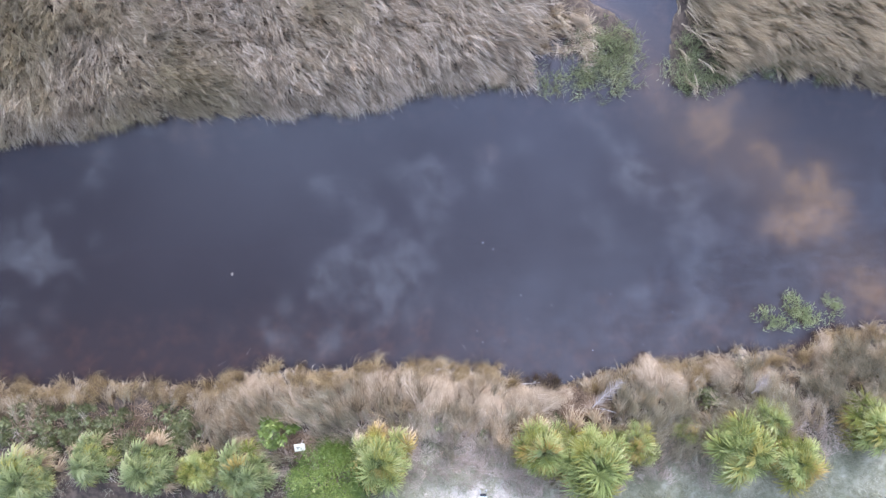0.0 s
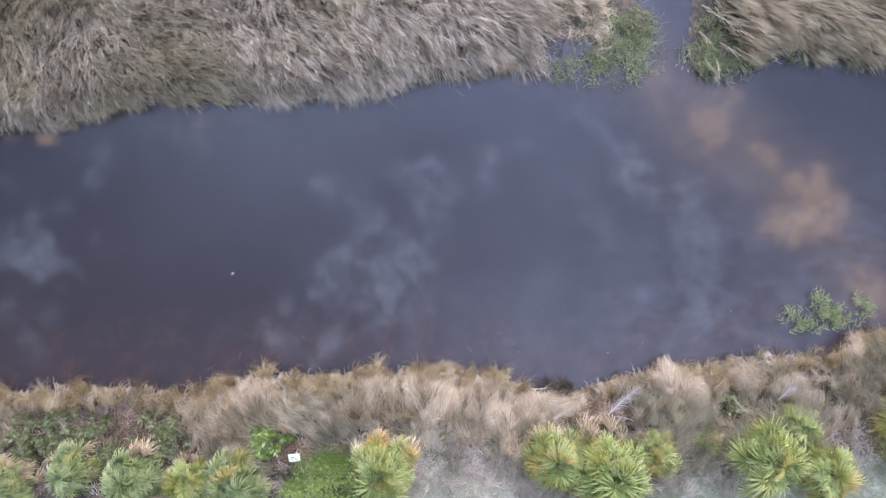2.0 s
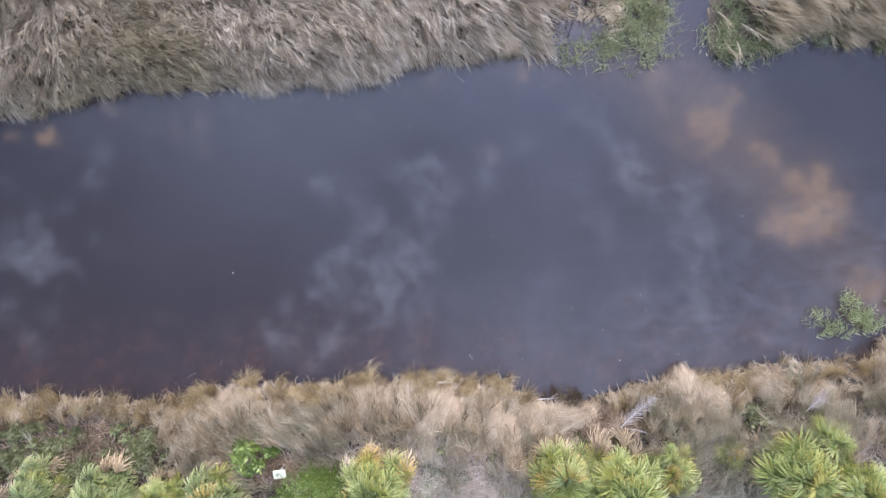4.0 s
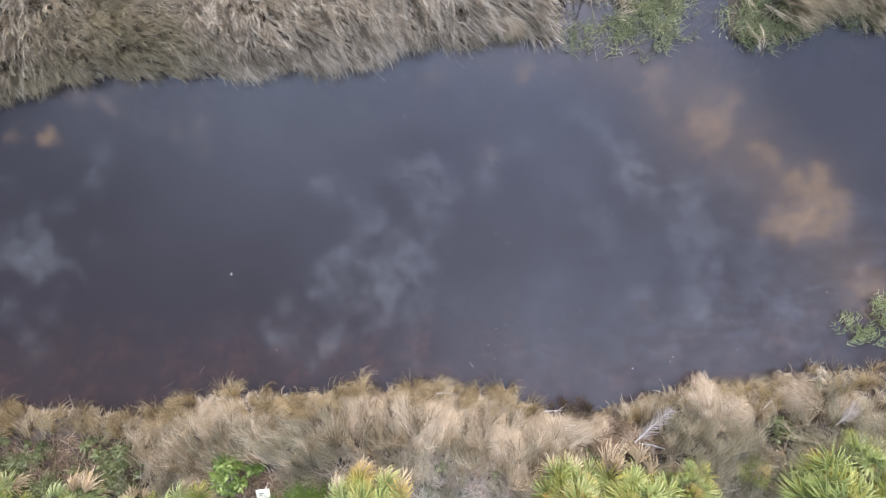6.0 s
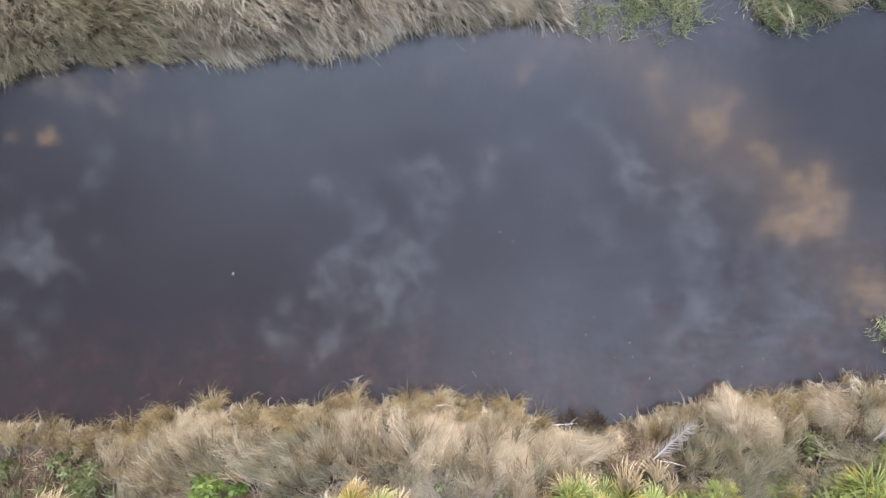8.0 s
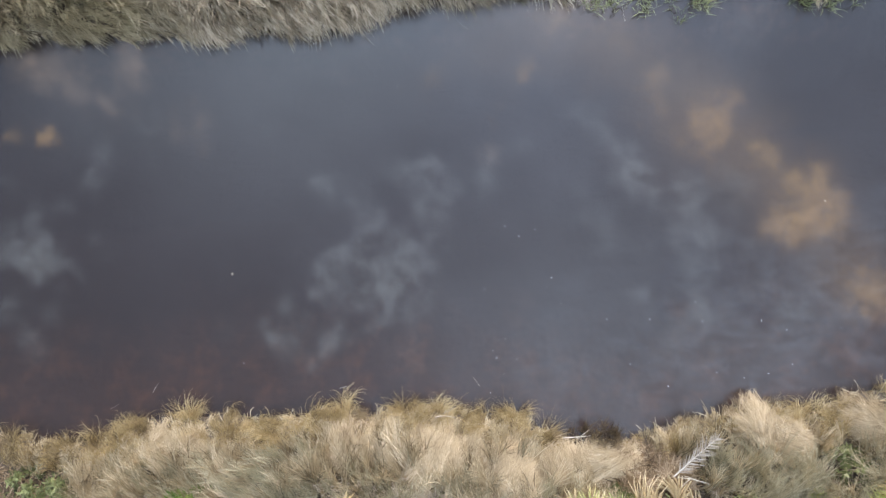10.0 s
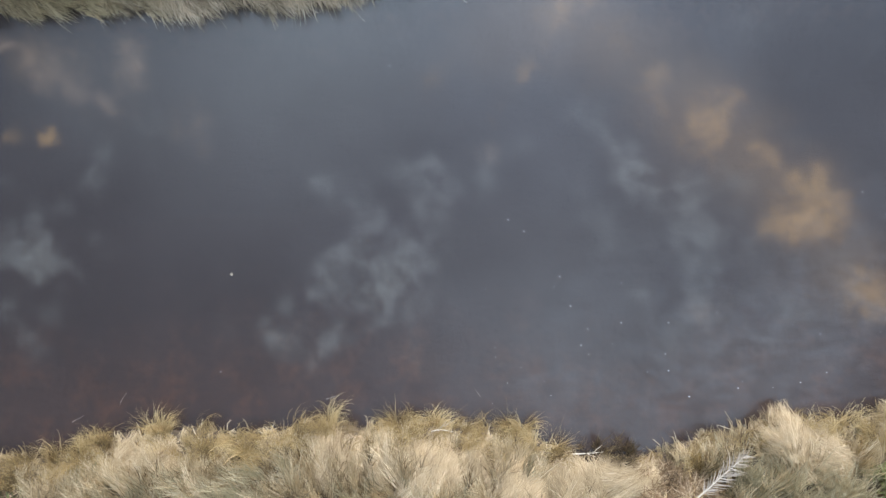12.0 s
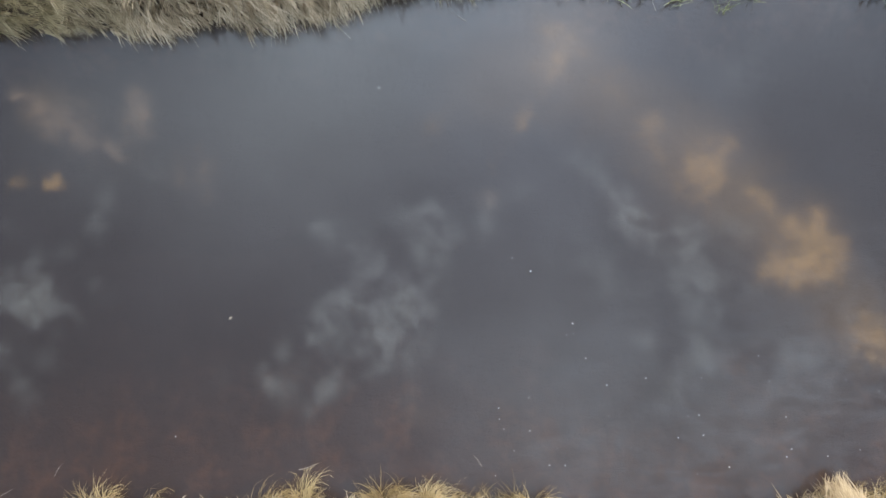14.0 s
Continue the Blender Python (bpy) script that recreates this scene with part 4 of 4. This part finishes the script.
# ---- leafy shrubs ----
def leafy(name, x, y, rx, ry, height, leaves, leaf, mat, label, category="shrub", clumps=40, floor=None, stems=7):
    """A shrub: stems that fork from the root, and a crown of small leaves gathered in uneven clumps."""
    base = float(land(x, y)) if floor is None else floor
    ob = new(name)
    ob.matrix_world = pose(x, y, base)
    bm = bmesh.new()
    for i in range(stems):
        az, out = 6.283 * i / stems + random.uniform(-0.3, 0.3), random.uniform(0.35, 0.8)
        tip = Vector((math.cos(az) * rx * out, math.sin(az) * ry * out, height * random.uniform(0.55, 0.85)))
        last = None
        for s in (0.0, 0.4, 0.75, 1.0):
            c = tip * s + Vector((0, 0, height * 0.15 * math.sin(s * 3.1)))
            w = 0.022 * (1 - 0.75 * s) * (height + 0.4)
            ring = [bm.verts.new(c + Vector((w * math.cos(k), w * math.sin(k), 0))) for k in (0, 2.09, 4.19)]
            if last:
                for k in range(3):
                    bm.faces.new((last[k], last[(k + 1) % 3], ring[(k + 1) % 3], ring[k]))
            last = ring
    part("stems", bm, BARK, ob)
    c = rng.normal(0, 1, (clumps, 3))
    c /= np.linalg.norm(c, axis=1)[:, None]
    c[:, 2] = np.abs(c[:, 2])
    c *= rand(clumps, 0.55, 1.0)[:, None] ** 0.5
    k = rng.integers(0, clumps, leaves)
    o = rng.normal(0, 0.11, (leaves, 3))
    q = c[k] + o
    lx, ly, lz = q[:, 0] * rx, q[:, 1] * ry, np.clip(q[:, 2], 0.03, None) * height
    # leaf tone: part its clump's, part chance, and darker towards the bottom of the crown
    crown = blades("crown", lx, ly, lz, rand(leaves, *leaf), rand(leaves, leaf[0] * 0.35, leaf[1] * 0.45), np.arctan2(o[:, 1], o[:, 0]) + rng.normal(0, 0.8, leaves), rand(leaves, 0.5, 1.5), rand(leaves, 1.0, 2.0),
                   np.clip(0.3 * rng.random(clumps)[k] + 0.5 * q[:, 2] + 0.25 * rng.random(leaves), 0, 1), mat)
    crown.parent = ob
    return tagged(ob, label, category)


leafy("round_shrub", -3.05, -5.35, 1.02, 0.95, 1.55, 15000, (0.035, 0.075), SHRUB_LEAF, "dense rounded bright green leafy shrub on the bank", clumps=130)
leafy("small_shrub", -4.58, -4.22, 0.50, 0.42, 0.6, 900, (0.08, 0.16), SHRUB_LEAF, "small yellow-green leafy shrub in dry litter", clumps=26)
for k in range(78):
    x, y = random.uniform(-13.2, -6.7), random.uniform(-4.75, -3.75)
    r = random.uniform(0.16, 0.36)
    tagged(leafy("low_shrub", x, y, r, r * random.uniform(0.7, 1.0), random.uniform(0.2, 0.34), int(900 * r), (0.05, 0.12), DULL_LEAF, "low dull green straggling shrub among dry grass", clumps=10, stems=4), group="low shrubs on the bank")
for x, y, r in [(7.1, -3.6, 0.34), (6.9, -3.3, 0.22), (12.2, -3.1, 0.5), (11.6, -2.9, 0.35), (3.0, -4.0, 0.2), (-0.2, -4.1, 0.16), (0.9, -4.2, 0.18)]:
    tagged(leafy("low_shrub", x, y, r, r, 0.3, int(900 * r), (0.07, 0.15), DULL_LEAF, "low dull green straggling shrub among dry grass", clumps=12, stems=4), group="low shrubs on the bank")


# floating water weed near the bank
def weed(x, y, rx, ry, sprigs):
    k = np.repeat(np.arange(sprigs), 16)
    r, th = np.sqrt(rng.random(sprigs)), rand(sprigs, 0, 6.28)
    cx, cy = x + rx * r * np.cos(th), y + ry * r * np.sin(th)
    ok = (field(cx, cy, 0.35, 91) > 0.46)[k]
    n = len(k)
    run = np.tile(np.linspace(-0.17, 0.17, 16), sprigs)
    way = rand(sprigs, 0, 3.14)[k]
    px, py = cx[k] + run * np.cos(way) + rng.normal(0, 0.012, n), cy[k] + run * np.sin(way) + rng.normal(0, 0.012, n)
    side = np.where(np.arange(n) % 2, 1.0, -1.0) * 0.9
    ob = blades("water_weed", px[ok], py[ok], (rand(n, 0.02, 0.16))[ok], rand(n, 0.08, 0.18)[ok], rand(n, 0.010, 0.020)[ok], (way + side)[ok], rand(n, 0.8, 1.4)[ok], rand(n, 1.3, 1.8)[ok], np.clip(rng.random(sprigs)[k] * 0.6 + 0.3, 0, 1)[ok], WEED)
    return tagged(ob, "loose green water weed afloat beside the bank", "water plant", kind="stuff")


for row in [(9.0, -1.25, 0.55, 0.32, 17), (9.55, -0.80, 0.45, 0.40, 18), (10.10, -1.00, 0.70, 0.30, 18), (9.5, -1.30, 0.85, 0.26, 14)]:
    weed(*row)


# ---- dead leaf litter under the palms ----
def fallen_fan(x, y, turn, size, mesh):
    ob = new("fallen_leaf", mesh)
    ob.matrix_world = pose(x, y, float(land(x, y)) + 0.03 * size, random.uniform(-12, 12), random.uniform(18, 30), turn) @ Matrix.Scale(size, 4)
    return tagged(ob, "dry tan palm leaf fallen on the bank", "palm leaf", "fallen palm leaves")


DEAD_FLAT = [fan_mesh("fallen_leaf", random.randint(13, 18), 2.6, 0.42, FROND_DEAD, 0.15, 0.5, 0.15) for _ in range(3)]
for cx, cy, sx, sy, count in [(3.35, -3.80, 0.75, 0.30, 22), (-4.0, -4.7, 0.7, 0.3, 10), (-7.0, -4.55, 1.6, 0.2, 10), (-10.0, -4.7, 1.6, 0.3, 9), (6.1, -3.9, 0.5, 0.25, 5), (8.2, -2.95, 0.9, 0.25, 5), (-1.6, -4.1, 0.5, 0.15, 4), (10.6, -3.6, 0.4, 0.3, 4)]:
    for _ in range(count):
        fallen_fan(random.gauss(cx, sx * 0.6), random.gauss(cy, sy * 0.6), random.uniform(0, 360), random.uniform(0.55, 0.9), random.choice(DEAD_FLAT))


# ---- fallen palm leaf, twigs and small finds ----
def feather_frond(x, y, z, length, turn, tilt):
    ob = new("fallen_frond")
    ob.matrix_world = pose(x, y, z, 0, -tilt, math.degrees(turn))
    bm = bmesh.new()
    last = None
    for s in np.linspace(0, 1, 9):
        w = 0.016 * (1 - 0.8 * s)
        c = Vector((s * length, 0.05 * math.sin(s * 2.6), 0.05 * math.sin(s * 3.1)))
        ring = [bm.verts.new(c + Vector((0, w * a, w * b))) for a, b in ((1, 0), (0, 0.8), (-1, 0), (0, -0.8))]
        if last:
            for k in range(4):
                bm.faces.new((last[k], last[(k + 1) % 4], ring[(k + 1) % 4], ring[k]))
        last = ring
    part("midrib", bm, FROND_GREY, ob)
    n = 24
    s = np.repeat(np.linspace(0.12, 0.98, n), 2)
    side = np.tile([1.0, -1.0], n)
    for f, sd in zip(s, side):
        one = np.array([f * length])
        leaf = blades("leaflet", one, 0.05 * np.sin(f * 2.6) + 0 * one, 0.05 * np.sin(f * 3.1) + 0 * one, (0.22 * np.sin(np.clip(f * 2.4 + 0.5, 0, 2.8)) + 0.06) * rand(1, 0.8, 1.15), rand(1, 0.013, 0.019),
                      sd * (0.70 + rng.normal(0, 0.12, 1)), np.full(1, 1.2), rand(1, 1.5, 1.9), rand(1, 0.3, 1.0), LEAFLET)
        leaf.parent = ob
    return tagged(ob, "bleached silver-grey fallen palm leaf on dry grass", "palm leaf")


LEAFLET = blade_material("bleached_leaflet", (0.26, 0.21, 0.165), (0.42, 0.355, 0.295), (0.62, 0.54, 0.46))
feather_frond(3.80, -3.56, 0.66, 1.02, radians(41), 3)
feather_frond(8.0, -3.2, 0.62, 0.6, radians(40), 3)


def twig(x, y, z, length, turn, thick=0.012, forks=2):
    bm = bmesh.new()

    def limb(o, az, ln, w):
        last, p = None, Vector(o)
        bend = random.uniform(-0.5, 0.5)
        for k in range(5):
            ww = w * (1 - 0.17 * k)
            sd = Vector((-math.sin(az), math.cos(az), 0))
            ring = [bm.verts.new(p + sd * ww), bm.verts.new(p + Vector((0, 0, ww))), bm.verts.new(p - sd * ww), bm.verts.new(p - Vector((0, 0, ww)))]
            if last:
                for i in range(4):
                    bm.faces.new((last[i], last[(i + 1) % 4], ring[(i + 1) % 4], ring[i]))
            last = ring
            az += bend * 0.3 + random.uniform(-0.12, 0.12)
            p = p + Vector((math.cos(az), math.sin(az), random.uniform(-0.03, 0.05))) * ln / 4
    limb((0, 0, 0), 0, length, thick)
    for _ in range(forks):
        f = random.uniform(0.3, 0.7)
        limb((length * f, 0, 0), random.choice((-1, 1)) * random.uniform(0.5, 0.9), length * random.uniform(0.3, 0.5), thick * 0.6)
    me = bpy.data.meshes.new("twig")
    bm.to_mesh(me)
    bm.free()
    me.materials.append(TWIG)
    ob = new("twig", me)
    ob.matrix_world = pose(x, y, z, 0, 0, math.degrees(turn))
    return tagged(ob, "pale bleached dead twig lying on the bank", "twig", "dead twigs")


for x, y, z, ln, a in [(-0.32, -2.66, 0.28, 0.36, 0.35), (2.0, -3.05, 0.18, 0.5, 0.1), (-4.2, -4.55, 0.32, 0.6, 0.4), (-4.0, -4.75, 0.34, 0.5, 2.6), (-3.6, -4.35, 0.34, 0.4, 1.0), (-4.35, -4.8, 0.36, 0.7, 0.7), (4.5, -3.75, 0.5, 0.6, 2.9), (10.2, -2.9, 0.5, 0.6, 1.2), (8.0, -2.9, 0.45, 0.4, 0.4)]:
    twig(x, y, z, ln, a)
for x, y, ln, a in [(-5.6, -2.3, 0.22, 1.4), (-6.4, -2.6, 0.25, 0.5), (-2.1, -2.2, 0.25, 0.2), (0.5, -2.15, 0.2, 2.2), (-1.5, 4.3, 0.4, 2.4), (3.3, 4.75, 0.35, 2.0), (0.3, 4.6, 0.3, 2.6)]:
    tagged(twig(x, y, 0.006, ln, a, 0.0022, 0), "thin dry stem afloat on the dark water")


def box(name, size, mat, parent, m, bevel=0.006, label=""):
    bm = bmesh.new()
    bmesh.ops.create_cube(bm, size=1.0, matrix=Matrix.Diagonal((*size, 1)))
    bmesh.ops.bevel(bm, geom=bm.edges[:], offset=bevel, segments=2, affect="EDGES", profile=0.5)
    ob = part(name, bm, mat, parent, label)
    ob.matrix_local = m
    return ob


board = new("small_board")
board.matrix_world = pose(-3.88, -4.58, float(land(-3.88, -4.58)) + 0.42, 14, 0, 6)
box("plate", (0.28, 0.20, 0.022), BOARD, board, pose(0, 0, 0))
box("print_bar", (0.10, 0.016, 0.004), INK, board, pose(-0.03, 0.02, 0.0125), 0.001)
box("print_bar", (0.06, 0.014, 0.004), INK, board, pose(-0.05, -0.02, 0.0125), 0.001)
box("stake", (0.03, 0.03, 0.50), TWIG, board, pose(0, 0, -0.255), 0.004)
tagged(board, "small faded yellow board on a stake in dead litter", "sign")

unit = new("handset")
unit.matrix_world = pose(0.93, -5.93, float(land(0.93, -5.93)) + 0.03, 0, 0, 2)
box("body", (0.20, 0.11, 0.05), WHITE_PLASTIC, unit, pose(0, -0.04, 0.012), 0.014)
box("screen", (0.17, 0.07, 0.014), BLACK_PLASTIC, unit, pose(0, 0.045, 0.045, 12), 0.004, "dark screen plate")
for sx in (-0.08, 0.08):
    box("antenna", (0.022, 0.13, 0.014), WHITE_PLASTIC, unit, pose(sx, 0.12, 0.03, 10, 0, -8 * math.copysign(1, sx)), 0.004, "white antenna")
tagged(unit, "white handset with two antennas lying on pale sand", "handset")

# foam flecks drifting on the water, thicker in the slack below the bend
DRIFT = []
while len(DRIFT) < 46:
    x, y = random.uniform(0.3, 9.0), random.gauss(-1.2, 0.8)
    if -2.3 + 0.12 * max(x - 4, 0) < y < 1.4:
        DRIFT.append((x, y, random.uniform(0.005, 0.011)))
for x, y, r in [(1.85, -0.14, 0.013), (0.98, 0.83, 0.012), (1.25, 0.63, 0.013), (2.88, -0.92, 0.014), (4.0, -2.15, 0.015), (-1.05, 3.5, 0.012), (4.9, -1.9, 0.010), (5.4, -2.0, 0.012), (6.3, -1.75, 0.012), (0.6, -0.35, 0.009), (2.2, -1.3, 0.009), (3.3, -1.75, 0.010), (-3.9, -1.75, 0.010), (7.0, 1.3, 0.012)] + DRIFT:
    bm = bmesh.new()
    bmesh.ops.create_icosphere(bm, subdivisions=1, radius=r * 0.52)
    for v in bm.verts:
        v.co = Vector((v.co.x * random.uniform(0.7, 1.6), v.co.y * random.uniform(0.6, 1.3), v.co.z * 0.4))
    me = bpy.data.meshes.new("foam_fleck")
    bm.to_mesh(me)
    bm.free()
    me.materials.append(FOAM)
    ob = new("foam_fleck", me)
    ob.location = (x, y, 0.002)
    tagged(ob, "tiny white foam fleck floating on dark water", "foam", "foam flecks on the water")
